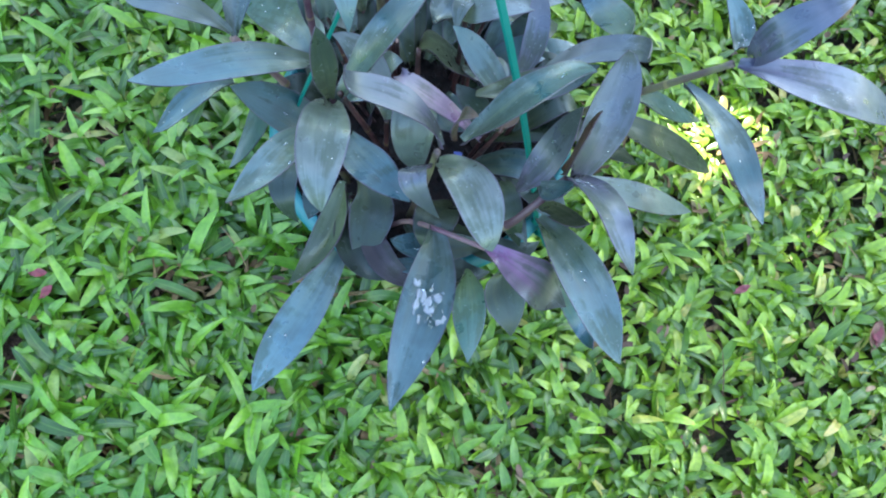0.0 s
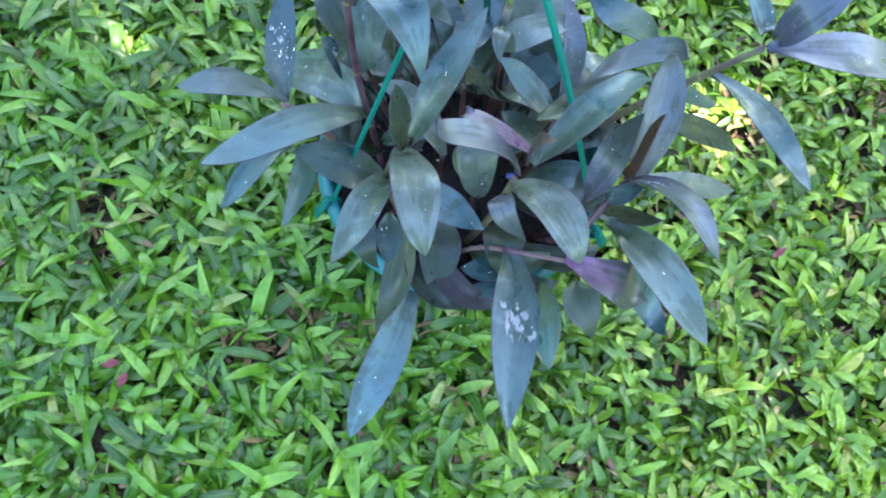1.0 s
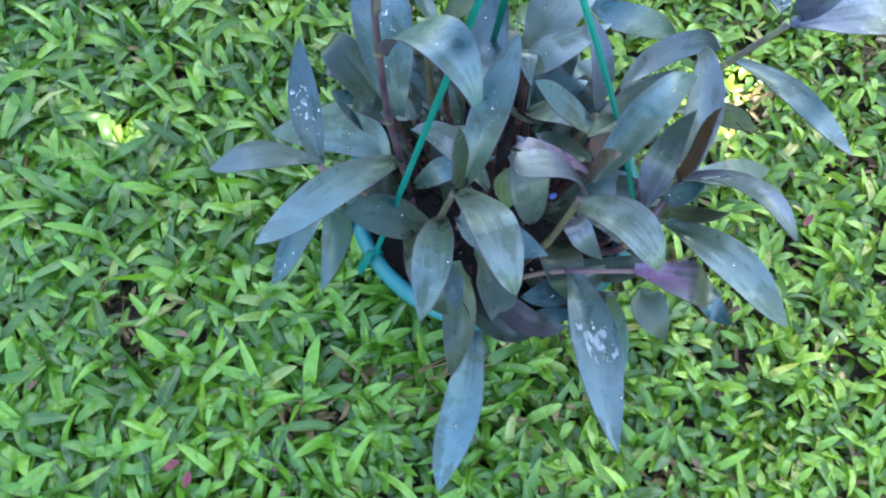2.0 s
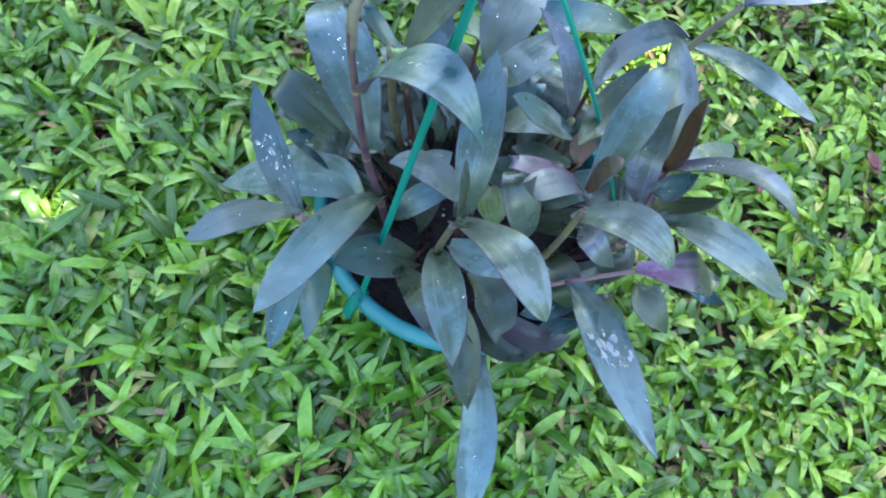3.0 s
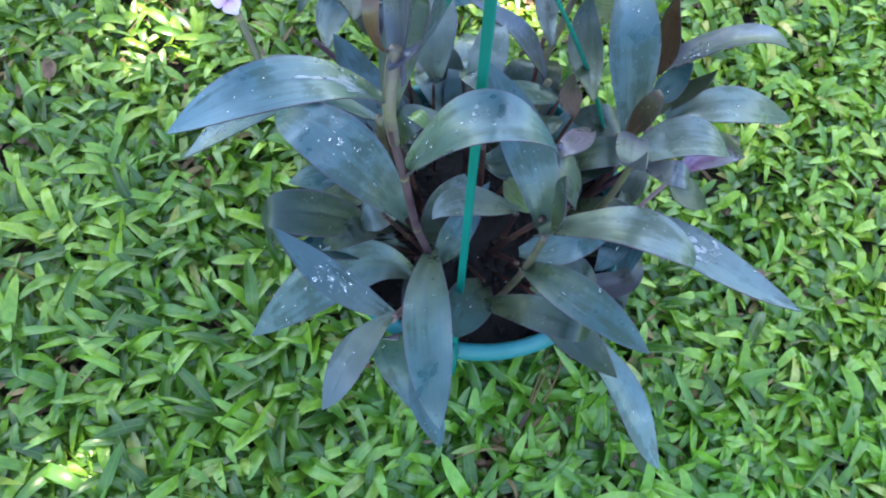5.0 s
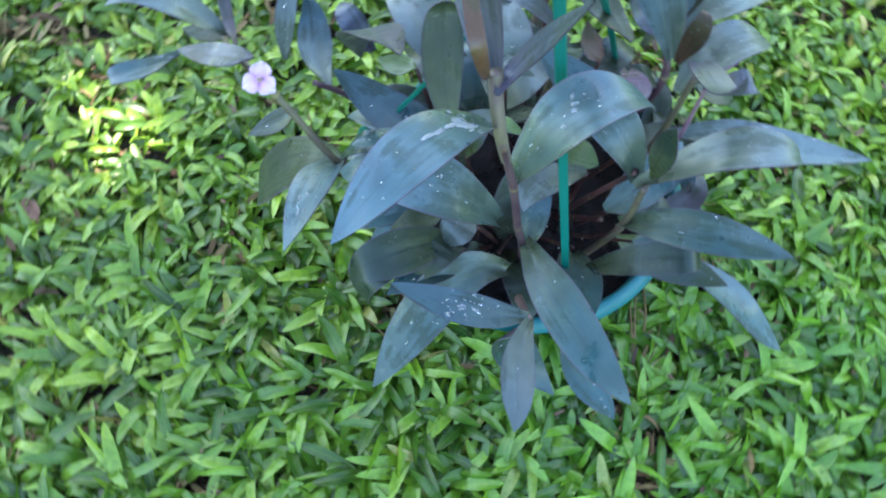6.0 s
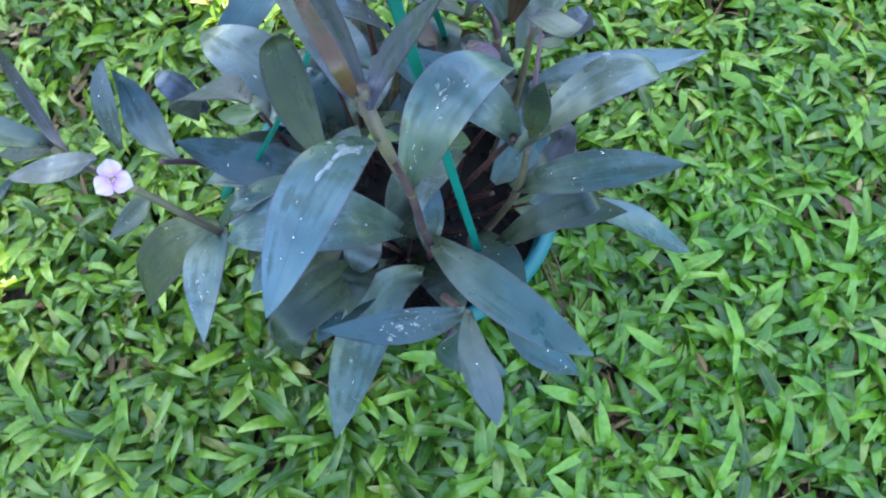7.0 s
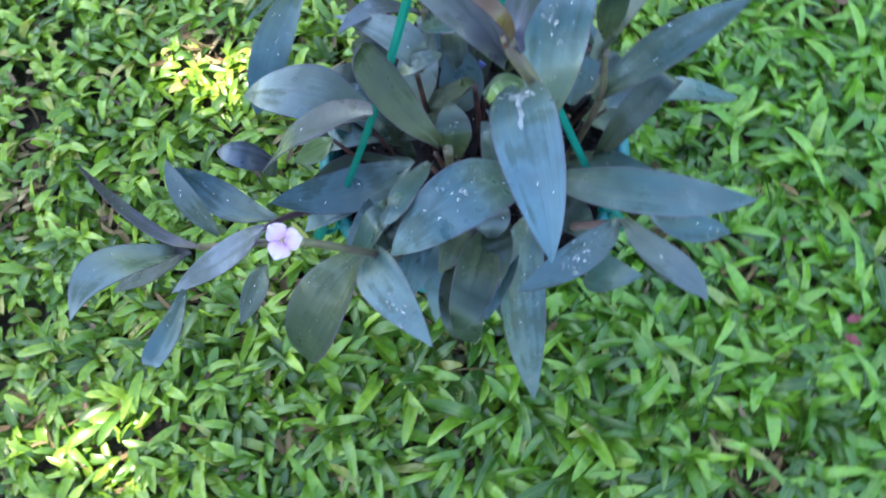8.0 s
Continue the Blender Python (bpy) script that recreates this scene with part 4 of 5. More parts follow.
leaf((0.026, -0.078, 0.288), (0.052, -0.065, 0.330), (0.084, -0.044, 0.351), (0.102, -0.037, 0.323), 0.0333, "b", roll=-33, twist=-7, drops=9, seed=35)
leaf((0.037, -0.058, 0.252), (0.007, -0.047, 0.300), (-0.030, -0.056, 0.320), (-0.015, -0.036, 0.301), 0.0186, "q", roll=20, twist=3, drops=0, seed=36)
leaf((0.009, -0.089, 0.303), (-0.006, -0.070, 0.361), (-0.057, -0.087, 0.345), (-0.046, -0.085, 0.386), 0.0194, "l", roll=4, twist=3, drops=3, seed=37)
leaf((0.104, -0.078, 0.242), (0.105, -0.096, 0.304), (0.111, -0.135, 0.343), (0.133, -0.158, 0.295), 0.0282, "l", roll=-19, twist=-8, wet=0.3, drops=3, seed=38)
leaf((0.107, -0.075, 0.236), (0.119, -0.063, 0.283), (0.129, -0.018, 0.304), (0.124, -0.016, 0.317), 0.0332, "l", roll=17, twist=4, drops=3, seed=39)
leaf((0.066, -0.093, 0.252), (0.087, -0.070, 0.242), (0.092, -0.057, 0.277), (0.094, -0.063, 0.324), 0.0241, "l", roll=-9, twist=-4, drops=3, seed=40)
leaf((0.108, -0.076, 0.243), (0.148, -0.081, 0.234), (0.184, -0.074, 0.211), (0.217, -0.065, 0.174), 0.0224, "g", roll=-2, drops=3, seed=41)
leaf((0.051, -0.128, 0.228), (0.093, -0.160, 0.249), (0.090, -0.150, 0.219), (0.109, -0.162, 0.217), 0.0341, "k", roll=-6, drops=0, seed=42)
leaf((0.041, -0.128, 0.176), (0.047, -0.144, 0.148), (0.053, -0.161, 0.121), (0.054, -0.185, 0.097), 0.0288, "d", roll=-6, twist=-2, drops=4, seed=43)
leaf((0.070, -0.130, 0.178), (0.064, -0.142, 0.175), (0.079, -0.154, 0.175), (0.081, -0.172, 0.151), 0.0336, "o", roll=-9, twist=-4, drops=0, seed=44)
leaf((-0.045, -0.064, 0.185), (-0.023, -0.085, 0.166), (-0.042, -0.099, 0.185), (-0.036, -0.132, 0.138), 0.0351, "o", roll=-5, drops=0, seed=45)
leaf((-0.056, -0.065, 0.171), (-0.062, -0.094, 0.148), (-0.073, -0.126, 0.148), (-0.091, -0.150, 0.165), 0.0327, "o", roll=34, twist=7, drops=0, seed=46)
leaf((-0.054, -0.047, 0.215), (-0.044, -0.071, 0.224), (-0.028, -0.086, 0.244), (-0.006, -0.100, 0.232), 0.0317, "b", roll=-5, drops=6, seed=47)
leaf((-0.091, 0.020, 0.180), (-0.085, 0.064, 0.212), (-0.141, 0.090, 0.152), (-0.171, 0.116, 0.122), 0.0413, "d", roll=-35, twist=4, wet=0.5, drops=4, seed=48)
leaf((-0.065, 0.074, 0.173), (-0.088, 0.108, 0.205), (-0.114, 0.134, 0.224), (-0.115, 0.120, 0.160), 0.0335, "o", roll=-7, drops=0, seed=49)
leaf((0.080, -0.007, 0.267), (0.124, 0.026, 0.268), (0.159, 0.009, 0.282), (0.138, -0.018, 0.312), 0.0221, "w", drops=0, seed=50)
leaf((0.058, -0.027, 0.245), (0.043, -0.008, 0.260), (0.027, 0.002, 0.277), (0.012, 0.003, 0.295), 0.0233, "b", drops=6, seed=51)
leaf((-0.009, 0.006, 0.257), (0.007, 0.025, 0.233), (0.026, 0.035, 0.200), (0.046, 0.037, 0.157), 0.0380, "o", drops=0, seed=52)
leaf((0.061, -0.010, 0.254), (0.073, 0.003, 0.276), (0.074, 0.025, 0.290), (0.066, 0.055, 0.297), 0.0170, "l", drops=3, seed=53)
leaf((0.205, -0.006, 0.295), (0.273, -0.018, 0.300), (0.324, -0.007, 0.269), (0.363, 0.005, 0.224), 0.0375, "p", roll=1, twist=3, drops=0, seed=54)
leaf((0.220, 0.005, 0.289), (0.198, -0.015, 0.331), (0.229, -0.004, 0.365), (0.260, 0.019, 0.348), 0.0262, "p", twist=3, drops=0, seed=55)
leaf((0.204, 0.006, 0.295), (0.215, 0.020, 0.290), (0.209, 0.031, 0.298), (0.188, 0.040, 0.318), 0.0193, "b", drops=6, seed=56)
leaf((0.154, -0.008, 0.239), (0.169, -0.004, 0.232), (0.201, 0.013, 0.192), (0.248, 0.045, 0.121), 0.0265, "b", drops=6, seed=57)
leaf((0.116, -0.028, 0.254), (0.176, -0.032, 0.226), (0.224, -0.022, 0.181), (0.254, -0.005, 0.122), 0.0256, "o", roll=7, twist=2, drops=0, seed=58)
leaf((0.136, -0.031, 0.200), (0.144, -0.027, 0.197), (0.157, -0.026, 0.187), (0.175, -0.027, 0.170), 0.0156, "o", drops=0, seed=59)
leaf((0.097, -0.078, 0.257), (0.095, -0.090, 0.296), (0.100, -0.070, 0.313), (0.102, -0.072, 0.338), 0.0170, "r", roll=-60, twist=-4, drops=0, seed=60)
leaf((0.087, -0.082, 0.208), (0.095, -0.095, 0.238), (0.107, -0.119, 0.254), (0.111, -0.120, 0.275), 0.0175, "v", roll=-4, twist=-1, drops=0, seed=61)
leaf((0.081, -0.088, 0.254), (0.090, -0.094, 0.258), (0.096, -0.099, 0.270), (0.097, -0.101, 0.289), 0.0207, "b", drops=6, seed=62)
leaf((0.020, -0.079, 0.294), (0.016, -0.081, 0.323), (0.017, -0.083, 0.346), (0.029, -0.083, 0.337), 0.0146, "r", drops=0, seed=63)
leaf((0.001, -0.038, 0.265), (-0.012, -0.039, 0.284), (-0.010, -0.078, 0.253), (-0.001, -0.066, 0.210), 0.0315, "g", roll=-12, drops=3, seed=64)
leaf((0.030, -0.049, 0.298), (0.069, -0.031, 0.283), (0.095, -0.021, 0.283), (0.110, -0.018, 0.299), 0.0248, "o", drops=0, seed=65)
leaf((0.022, 0.030, 0.268), (0.022, 0.022, 0.292), (0.045, 0.026, 0.296), (0.089, 0.041, 0.280), 0.0256, "g", drops=3, seed=66)
leaf((0.140, 0.022, 0.263), (0.146, 0.068, 0.234), (0.133, 0.095, 0.197), (0.113, 0.114, 0.213), 0.0282, "b", roll=-23, twist=-5, drops=6, seed=67)
leaf((0.056, -0.033, 0.220), (0.040, -0.024, 0.230), (0.028, -0.014, 0.233), (0.021, -0.004, 0.230), 0.0198, "o", drops=0, seed=68)
leaf((0.055, -0.042, 0.240), (0.056, -0.034, 0.247), (0.062, -0.030, 0.253), (0.072, -0.029, 0.260), 0.0177, "r", drops=0, seed=69)
leaf((-0.019, 0.097, 0.349), (0.028, 0.119, 0.314), (0.060, 0.140, 0.264), (0.071, 0.136, 0.200), 0.0379, "l", roll=7, drops=3, seed=70)
leaf((0.084, 0.129, 0.190), (0.085, 0.141, 0.221), (0.095, 0.149, 0.229), (0.112, 0.154, 0.212), 0.0217, "p", drops=0, seed=71)
leaf((0.042, 0.064, 0.231), (0.060, 0.081, 0.262), (0.093, 0.100, 0.263), (0.118, 0.114, 0.234), 0.0444, "g", drops=3, seed=72)
leaf((0.050, 0.092, 0.222), (0.054, 0.102, 0.218), (0.058, 0.112, 0.215), (0.063, 0.122, 0.214), 0.0189, "y", drops=0, seed=73)
leaf((-0.038, 0.055, 0.264), (-0.040, 0.057, 0.294), (-0.033, 0.051, 0.301), (-0.016, 0.038, 0.285), 0.0222, "o", drops=4, seed=74)
leaf((0.032, 0.028, 0.200), (0.039, 0.020, 0.227), (0.047, 0.005, 0.240), (0.055, -0.017, 0.240), 0.0312, "g", drops=3, seed=75)
leaf((0.014, 0.008, 0.190), (0.019, -0.014, 0.193), (0.031, -0.024, 0.203), (0.051, -0.023, 0.220), 0.0352, "d", drops=4, seed=76)
leaf((0.002, -0.016, 0.200), (-0.005, -0.027, 0.206), (-0.010, -0.037, 0.207), (-0.013, -0.046, 0.203), 0.0257, "y", drops=0, seed=77)
leaf((-0.071, -0.032, 0.166), (-0.089, -0.031, 0.203), (-0.120, -0.025, 0.223), (-0.138, -0.032, 0.246), 0.0340, "d", roll=-15, twist=-3, drops=4, seed=78)
leaf((-0.069, 0.007, 0.170), (-0.061, 0.002, 0.197), (-0.041, -0.002, 0.210), (-0.009, -0.005, 0.210), 0.0226, "b", drops=6, seed=79)
leaf((-0.028, -0.033, 0.220), (-0.037, -0.002, 0.237), (-0.052, 0.014, 0.247), (-0.072, 0.015, 0.250), 0.0247, "g", drops=3, seed=80)
leaf((-0.070, 0.059, 0.187), (-0.091, 0.091, 0.225), (-0.111, 0.121, 0.247), (-0.107, 0.131, 0.202), 0.0333, "o", roll=-24, twist=-4, drops=0, seed=81)
leaf((-0.071, 0.041, 0.170), (-0.086, 0.063, 0.193), (-0.100, 0.085, 0.197), (-0.113, 0.106, 0.180), 0.0297, "d", drops=4, seed=82)
leaf((0.024, -0.118, 0.148), (0.042, -0.125, 0.163), (0.014, -0.125, 0.165), (-0.025, -0.126, 0.158), 0.0234, "b", roll=2, drops=6, seed=83)
leaf((0.056, -0.103, 0.160), (0.021, -0.113, 0.173), (-0.004, -0.114, 0.173), (-0.018, -0.105, 0.160), 0.0252, "d", drops=4, seed=84)
leaf((-0.067, 0.045, 0.170), (-0.075, 0.066, 0.193), (-0.095, 0.082, 0.183), (-0.126, 0.093, 0.140), 0.0211, "d", drops=4, seed=85)
leaf((-0.072, -0.069, 0.202), (-0.073, -0.083, 0.199), (-0.075, -0.097, 0.201), (-0.077, -0.111, 0.208), 0.0208, "d", drops=4, seed=86)
leaf((-0.043, 0.009, 0.106), (-0.047, 0.012, 0.180), (-0.039, 0.013, 0.221), (-0.020, 0.012, 0.228), 0.0417, "g", drops=3, seed=87)
leaf((-0.054, 0.057, 0.190), (-0.056, 0.066, 0.203), (-0.059, 0.081, 0.203), (-0.064, 0.102, 0.190), 0.0224, "o", drops=0, seed=88)
leaf((-0.090, -0.036, 0.182), (-0.091, -0.070, 0.240), (-0.102, -0.112, 0.253), (-0.084, -0.113, 0.205), 0.0235, "o", roll=15, twist=3, drops=0, seed=89)
leaf((-0.056, 0.070, 0.200), (-0.063, 0.081, 0.210), (-0.067, 0.093, 0.207), (-0.067, 0.106, 0.190), 0.0212, "v", drops=0, seed=90)
leaf((-0.061, 0.044, 0.210), (-0.071, 0.056, 0.220), (-0.077, 0.063, 0.217), (-0.080, 0.064, 0.200), 0.0262, "g", drops=3, seed=91)
leaf((0.029, 0.040, 0.270), (0.019, 0.034, 0.288), (0.014, 0.024, 0.290), (0.016, 0.011, 0.275), 0.0129, "g", drops=3, seed=92)
leaf((-0.055, 0.042, 0.335), (-0.057, 0.040, 0.347), (-0.059, 0.034, 0.348), (-0.062, 0.025, 0.340), 0.0095, "y", drops=0, seed=93)
leaf((0.091, -0.132, 0.204), (0.136, -0.124, 0.142), (0.152, -0.151, 0.092), (0.150, -0.173, 0.133), 0.0265, "d", roll=6, twist=4, drops=2, seed=94)
leaf((-0.026, 0.106, 0.253), (-0.037, 0.133, 0.278), (-0.035, 0.136, 0.237), (-0.011, 0.147, 0.198), 0.0236, "b", roll=11, twist=-2, drops=3, seed=95)


def arch(base, mid, tip, width, tone, seed):
    """A leaf that arches through a middle point."""
    b, m, t = Vector(base), Vector(mid), Vector(tip)
    c = m * 2 - (b + t) * 0.5
    leaf(b, b.lerp(c, 2 / 3), t.lerp(c, 2 / 3), t, width, tone, fold=0.2, seed=seed)


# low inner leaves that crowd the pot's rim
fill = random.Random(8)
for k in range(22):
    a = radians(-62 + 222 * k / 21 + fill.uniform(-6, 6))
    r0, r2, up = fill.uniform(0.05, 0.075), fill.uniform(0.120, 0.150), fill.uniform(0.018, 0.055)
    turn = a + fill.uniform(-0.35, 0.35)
    # mostly dark olive, to paint in the shade inside the clump
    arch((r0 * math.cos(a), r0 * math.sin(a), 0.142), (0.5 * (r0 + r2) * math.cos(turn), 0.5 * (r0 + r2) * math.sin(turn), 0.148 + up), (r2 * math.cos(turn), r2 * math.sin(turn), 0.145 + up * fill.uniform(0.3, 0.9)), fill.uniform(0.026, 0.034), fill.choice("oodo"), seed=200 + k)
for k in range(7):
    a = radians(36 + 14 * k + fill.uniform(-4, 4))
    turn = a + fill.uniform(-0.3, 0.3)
    # dark tones again, in place of deeper shade between the leaves
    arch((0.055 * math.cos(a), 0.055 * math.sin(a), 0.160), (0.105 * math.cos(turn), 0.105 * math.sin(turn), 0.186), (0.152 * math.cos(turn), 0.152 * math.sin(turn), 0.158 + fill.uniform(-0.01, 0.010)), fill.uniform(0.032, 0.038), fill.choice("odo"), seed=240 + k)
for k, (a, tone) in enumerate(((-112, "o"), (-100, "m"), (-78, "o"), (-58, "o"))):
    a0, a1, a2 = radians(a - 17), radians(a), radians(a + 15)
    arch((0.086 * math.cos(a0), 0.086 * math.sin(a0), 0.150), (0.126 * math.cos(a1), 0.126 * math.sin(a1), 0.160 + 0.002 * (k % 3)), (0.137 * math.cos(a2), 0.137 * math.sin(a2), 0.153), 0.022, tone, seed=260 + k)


# ---- flower ----
def build_flower(centre, axis, up):
    centre, axis = Vector(centre), Vector(axis).normalized()
    x = (Vector(up) - axis * Vector(up).dot(axis)).normalized()
    y = axis.cross(x)
    flower = new("flower")
    flower.parent = plant
    flower["label"] = "small pale pink three-petalled flower"
    for k in range(3):
        a = radians(120 * k)
        d = x * math.cos(a) + y * math.sin(a)
        s = axis.cross(d)
        verts, faces, uvs = [], [], []
        rows, cols = 8, 7
        for i in range(rows):
            u = i / (rows - 1)
            w = 0.0064 * (math.sin(math.pi * (0.1 + 0.83 * u)) ** 0.7)
            for j in range(cols):
                v = 2 * j / (cols - 1) - 1
                verts.append(centre + d * (0.0012 + 0.0098 * u * (1 - 0.12 * v * v)) + s * w * v + axis * (0.003 * u - 0.004 * u * u + 0.0016 * v * v * u + 0.0007 * math.sin(7 * v + k)))
                uvs.append((j / (cols - 1), u))
        for i in range(rows - 1):
            for j in range(cols - 1):
                a0 = i * cols + j
                faces.append((a0, a0 + 1, a0 + cols + 1, a0 + cols))
        petal = mesh_object("petal", verts, faces, [PETAL], flower, uvs=uvs)
        th = petal.modifiers.new("thick", "SOLIDIFY")
        th.thickness = 0.0005
    for k in range(6):
        a = radians(60 * k + 20)
        d = x * math.cos(a) + y * math.sin(a)
        v, f = tube([centre, centre + d * 0.001 + axis * 0.002, centre + d * 0.0016 + axis * 0.0035], [0.0002, 0.0002, 0.0005], 6)
        mesh_object("stamen", v, f, [ANTHER], flower)


build_flower((-0.028, 0.179, 0.330), (-0.38, -0.05, 0.92), (1.0, -0.06, 0))


def blue_bit(centre):
    """A tiny blue bit of unknown kind, caught between the stems."""
    verts, faces = [], []
    for layer in (0.0, -0.0005):
        for i in range(5):
            for j in range(4):
                u, v = i / 4 - 0.5, j / 3 - 0.5
                w = 1 - 1.6 * u * u
                verts.append((centre[0] + 0.0065 * u, centre[1] + 0.005 * v * w, centre[2] + 0.002 * math.cos(4 * v) + 0.003 * u * u + layer))
    for i in range(4):
        for j in range(3):
            a = i * 4 + j
            faces += [(a, a + 4, a + 5, a + 1), (20 + a, 21 + a, 25 + a, 24 + a)]
    mesh_object("blue_scrap", verts, faces, [BLUE_BIT], plant, "tiny blue bit of unknown kind")


blue_bit((0.028, -0.041, 0.190))


# ---- small things on the lawn ----
def dry_leaf(x, y, turn, length, width, mat, label, z=0.034):
    ob = tagged(new("fallen_leaf"), label, "fallen leaf", "fallen bits on the lawn")
    ob.matrix_world = pose(x, y, z, random.uniform(-8, 8), random.uniform(-8, 8), turn)
    rows, cols = 9, 5
    verts, faces = [], []
    for layer in (0, 1):
        for i in range(rows):
            u = i / (rows - 1)
            w = width * 0.5 * (math.sin(math.pi * min(1, 0.04 + u * 0.94)) ** 0.8)
            for j in range(cols):
                v = 2 * j / (cols - 1) - 1
                verts.append((length * (u - 0.5), w * v, 0.25 * width * v * v + 0.1 * length * (u - 0.5) ** 2 + 0.0012 * math.sin(9 * u + 3 * v) - 0.0007 * layer))
    n = rows * cols
    for i in range(rows - 1):
        for j in range(cols - 1):
            a = i * cols + j
            faces.append((a, a + cols, a + cols + 1, a + 1))
            faces.append((n + a, n + a + 1, n + a + cols + 1, n + a + cols))
    body = mesh_object("blade", verts, faces, [mat], ob)
    v, f = tube([(-length * 0.5, 0, 0.1 * length * 0.25), (-length * 0.62, 0.001, 0.002)], [0.0007, 0.0005], 6)
    mesh_object("stalk", v, f, [mat], ob)
    return ob


dry_leaf(-0.005, 0.452, 40, 0.028, 0.016, DRY_LEAF, "curled dry brown leaf lying on the grass")
dry_leaf(-0.118, -0.410, 20, 0.026, 0.010, DRY_LEAF, "curled dry brown leaf lying on the grass")
dry_leaf(0.448, -0.117, 70, 0.030, 0.014, DRY_LEAF, "curled dry brown leaf lying on the grass")
dry_leaf(-0.321, -0.142, 60, 0.014, 0.008, RED_BIT, "small red fallen petal on the grass")
dry_leaf(-0.331, -0.126, 10, 0.014, 0.008, RED_BIT, "small red fallen petal on the grass")
dry_leaf(0.319, -0.083, 30, 0.018, 0.007, RED_BIT, "small red fallen petal on the grass")
dry_leaf(0.449, -0.114, 80, 0.022, 0.010, RED_BIT, "small red fallen petal on the grass")


def twig(points, thick):
    ob = tagged(new("twig"), "thin dry tan twig lying in the grass", "twig", "fallen bits on the lawn")
    line = smooth_line(points, 5)
    v, f = tube(line, [thick * (1 - 0.5 * i / len(line)) for i in range(len(line))], 7)
    mesh_object("stalk", v, f, [STRAW], ob)
    return ob


twig([(-0.067, -0.123, 0.030), (-0.041, -0.119, 0.034), (-0.008, -0.111, 0.038)], 0.0012)
twig([(-0.061, -0.133, 0.030), (-0.036, -0.125, 0.034), (-0.014, -0.137, 0.038)], 0.0012)
twig([(-0.096, -0.121, 0.030), (-0.069, -0.122, 0.034), (-0.018, -0.114, 0.038)], 0.0012)
twig([(-0.103, -0.112, 0.030), (-0.084, -0.112, 0.034), (-0.063, -0.113, 0.038)], 0.0012)
twig([(-0.102, -0.110, 0.030), (-0.075, -0.108, 0.034), (-0.054, -0.106, 0.038)], 0.0012)


# ---- the tree that shades the lawn ----
GAPS = [(0.307, 0.070, 0.030, 0.014), (0.396, -0.025, 0.030, -0.012), (0.288, -0.193, 0.030, -0.010), (0.260, -0.258, 0.030, -0.012), (0.091, 0.402, 0.030, 0.014), (0.224, 0.377, 0.030, -0.022), (-0.319, 0.218, 0.030, -0.006), (0.112, 0.004, 0.290, -0.014)]


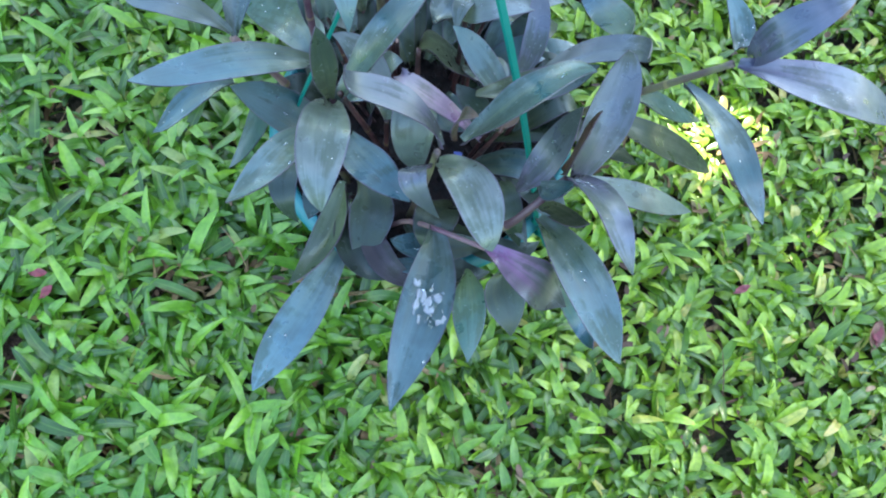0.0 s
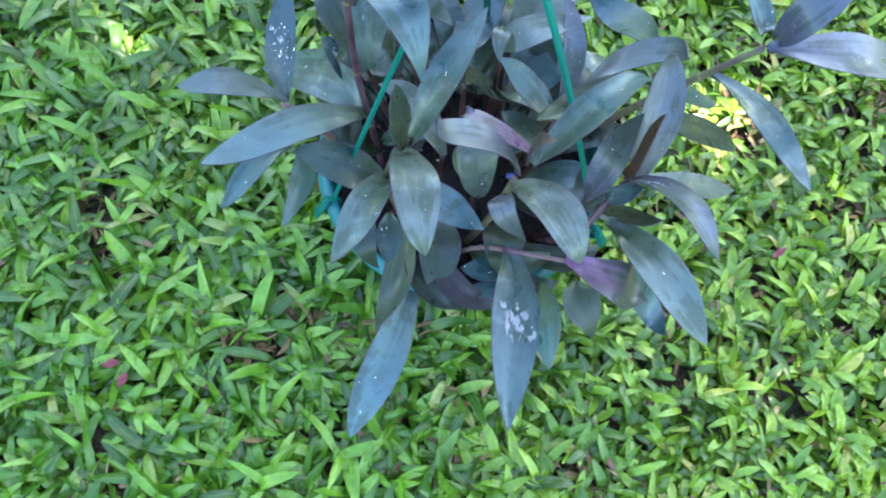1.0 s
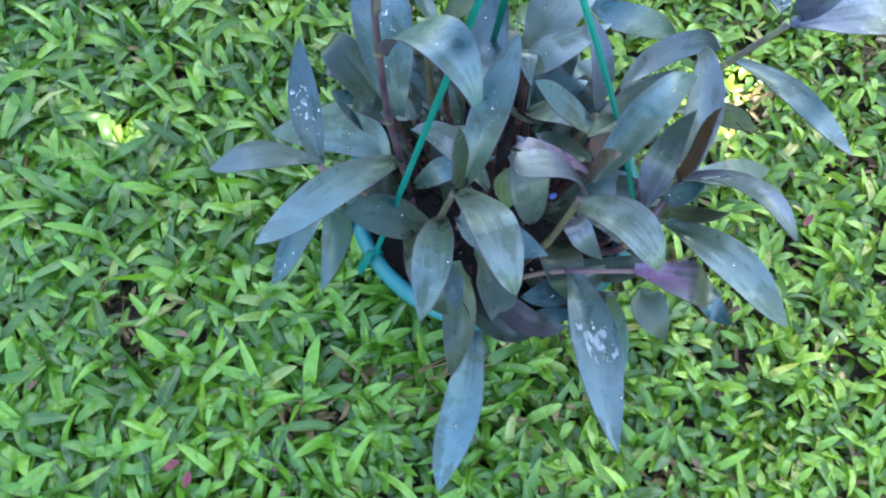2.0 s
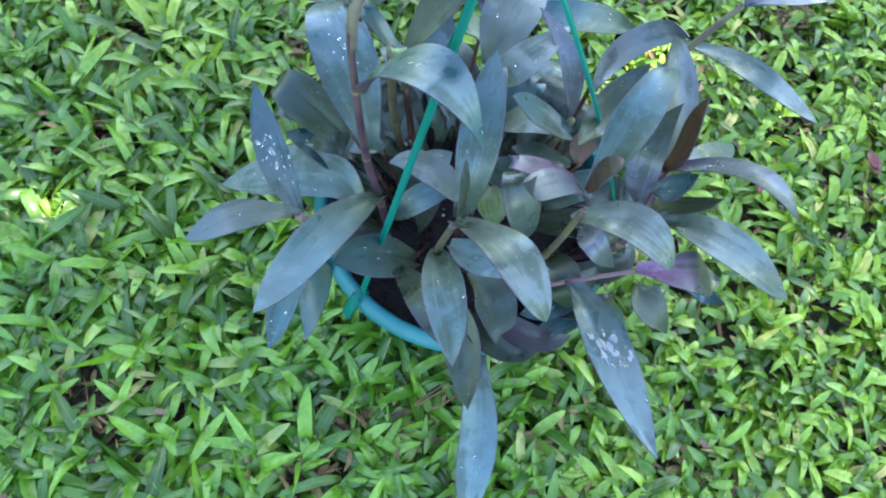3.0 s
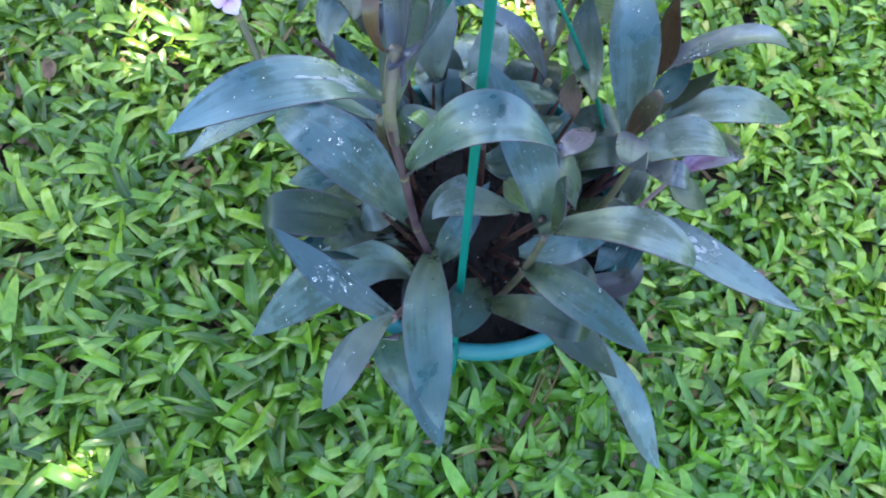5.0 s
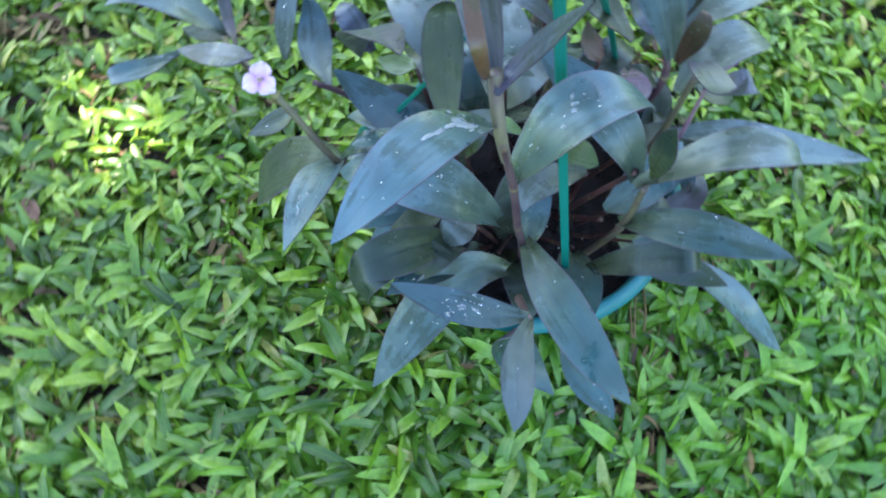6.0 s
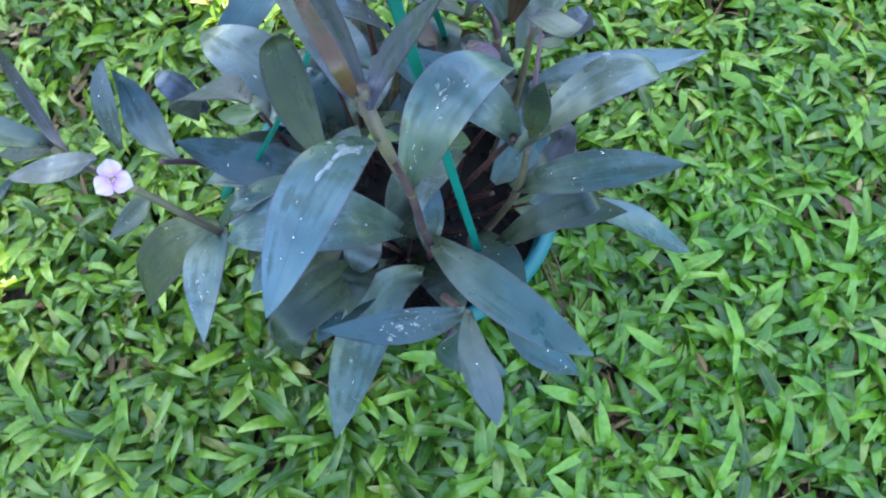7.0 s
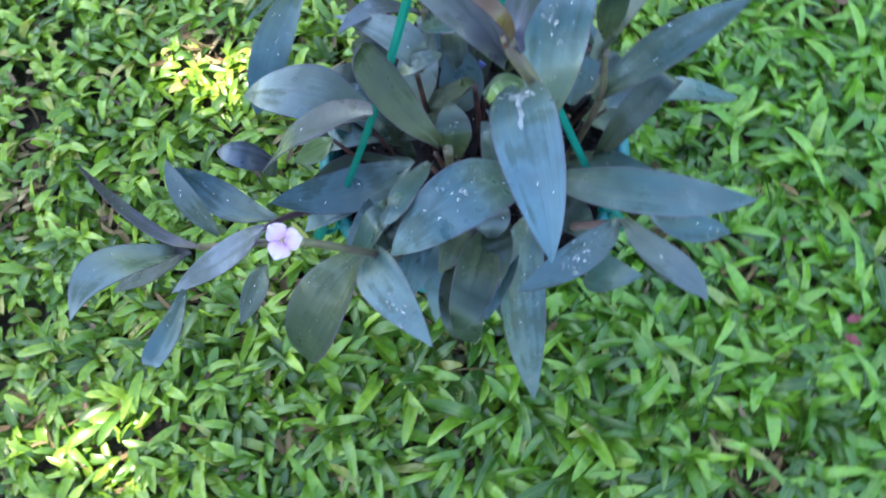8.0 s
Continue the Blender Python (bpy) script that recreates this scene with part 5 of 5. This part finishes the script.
def build_tree():
    rng = np.random.default_rng(14)
    tree = tagged(new("shade_tree"), "leafy green tree that shades the lawn", "tree")
    root = Vector((2.75, 1.75, 0.0))
    heart = SUN_DIR * 3.9
    fork = Vector((2.55, 1.65, 2.2))
    v, f = tube(smooth_line([root - Vector((0, 0, 0.1)), root + Vector((-0.03, 0.02, 0.5)), root + Vector((-0.08, -0.05, 1.3)), fork], 6), list(np.linspace(0.19, 0.11, 19)), 14)
    mesh_object("trunk", v, f, [BARK], tree)
    sd = np.array(SUN_DIR)
    gaps = GAPS

    def clear(points, room):
        """True if a line of points keeps out of the light that falls through the crown's gaps."""
        for gx, gy, gz, gr in gaps:
            for p in points:
                off = np.array(p) - np.array([gx, gy, gz])
                if np.linalg.norm(off - sd * (off @ sd)) < room:
                    return False
        return True

    limbs = 0
    while limbs < 9:
        a = rng.uniform(0, 6.283)
        end = heart + Vector((0.9 * math.cos(a) * rng.uniform(0.4, 1), 0.9 * math.sin(a) * rng.uniform(0.4, 1), rng.uniform(-0.3, 0.7)))
        midp = fork.lerp(end, 0.5) + Vector((0, 0, 0.25))
        line = smooth_line([fork, midp, end], 6)
        if not clear(line, 0.13):
            continue
        limbs += 1
        v, f = tube(line, list(np.linspace(0.06, 0.008, 13)), 8)
        mesh_object("limb", v, f, [BARK], tree)
    n = 22000
    r = 1.22 * np.sqrt(rng.random(n))
    a = rng.uniform(0, 2 * math.pi, n)
    east = SUN_DIR.orthogonal().normalized()
    north = SUN_DIR.cross(east)
    uneven = np.array([1 + 0.18 * noise.noise((math.cos(q) * 2, math.sin(q) * 2, 0.5)) for q in a])
    lump = np.array([1 + 0.55 * noise.noise((p * math.cos(q) * 1.6, p * math.sin(q) * 1.6, 3.0)) for p, q in zip(r, a)])
    depth = rng.uniform(-0.75, 0.95, n) * lump * np.sqrt(np.maximum(0.03, 1 - (r / 1.24) ** 2)) - 0.25 * r * r / 1.22
    cen = np.array(heart)[None] + np.outer(r * uneven * np.cos(a), east) + np.outer(r * uneven * np.sin(a), north) + np.outer(depth, SUN_DIR)
    keep = np.ones(n, bool)
    for gx, gy, gz, gr in gaps:
        off = cen - np.array([gx, gy, gz])
        dist = np.linalg.norm(off - np.outer(off @ sd, sd), axis=1)
        keep &= dist > gr + 0.044
    cen = cen[keep]
    n = len(cen)
    length, wid = rng.uniform(0.09, 0.13, n), rng.uniform(0.04, 0.06, n)
    d = rng.normal(size=(n, 3)) * np.array([1, 1, 0.5])
    d /= np.linalg.norm(d, axis=1)[:, None]
    up = rng.normal(size=(n, 3)) * 0.55 + sd
    s = np.cross(d, up)
    s /= np.linalg.norm(s, axis=1)[:, None]
    nr = np.cross(s, d)
    L, W = length[:, None], wid[:, None]
    verts = np.stack([cen - d * L / 2, cen - d * L * 0.1 + s * W / 2 + nr * 0.008, cen - d * L * 0.1, cen - d * L * 0.1 - s * W / 2 + nr * 0.008, cen + d * L / 2 - nr * 0.01], 1)
    crown = blade_object("crown", verts, [(0, 1, 4, 2), (0, 2, 4, 3)], [(0, 1, 2)], None, FOLIAGE, "dense green foliage", "")
    crown.parent = tree
    return tree


build_tree()
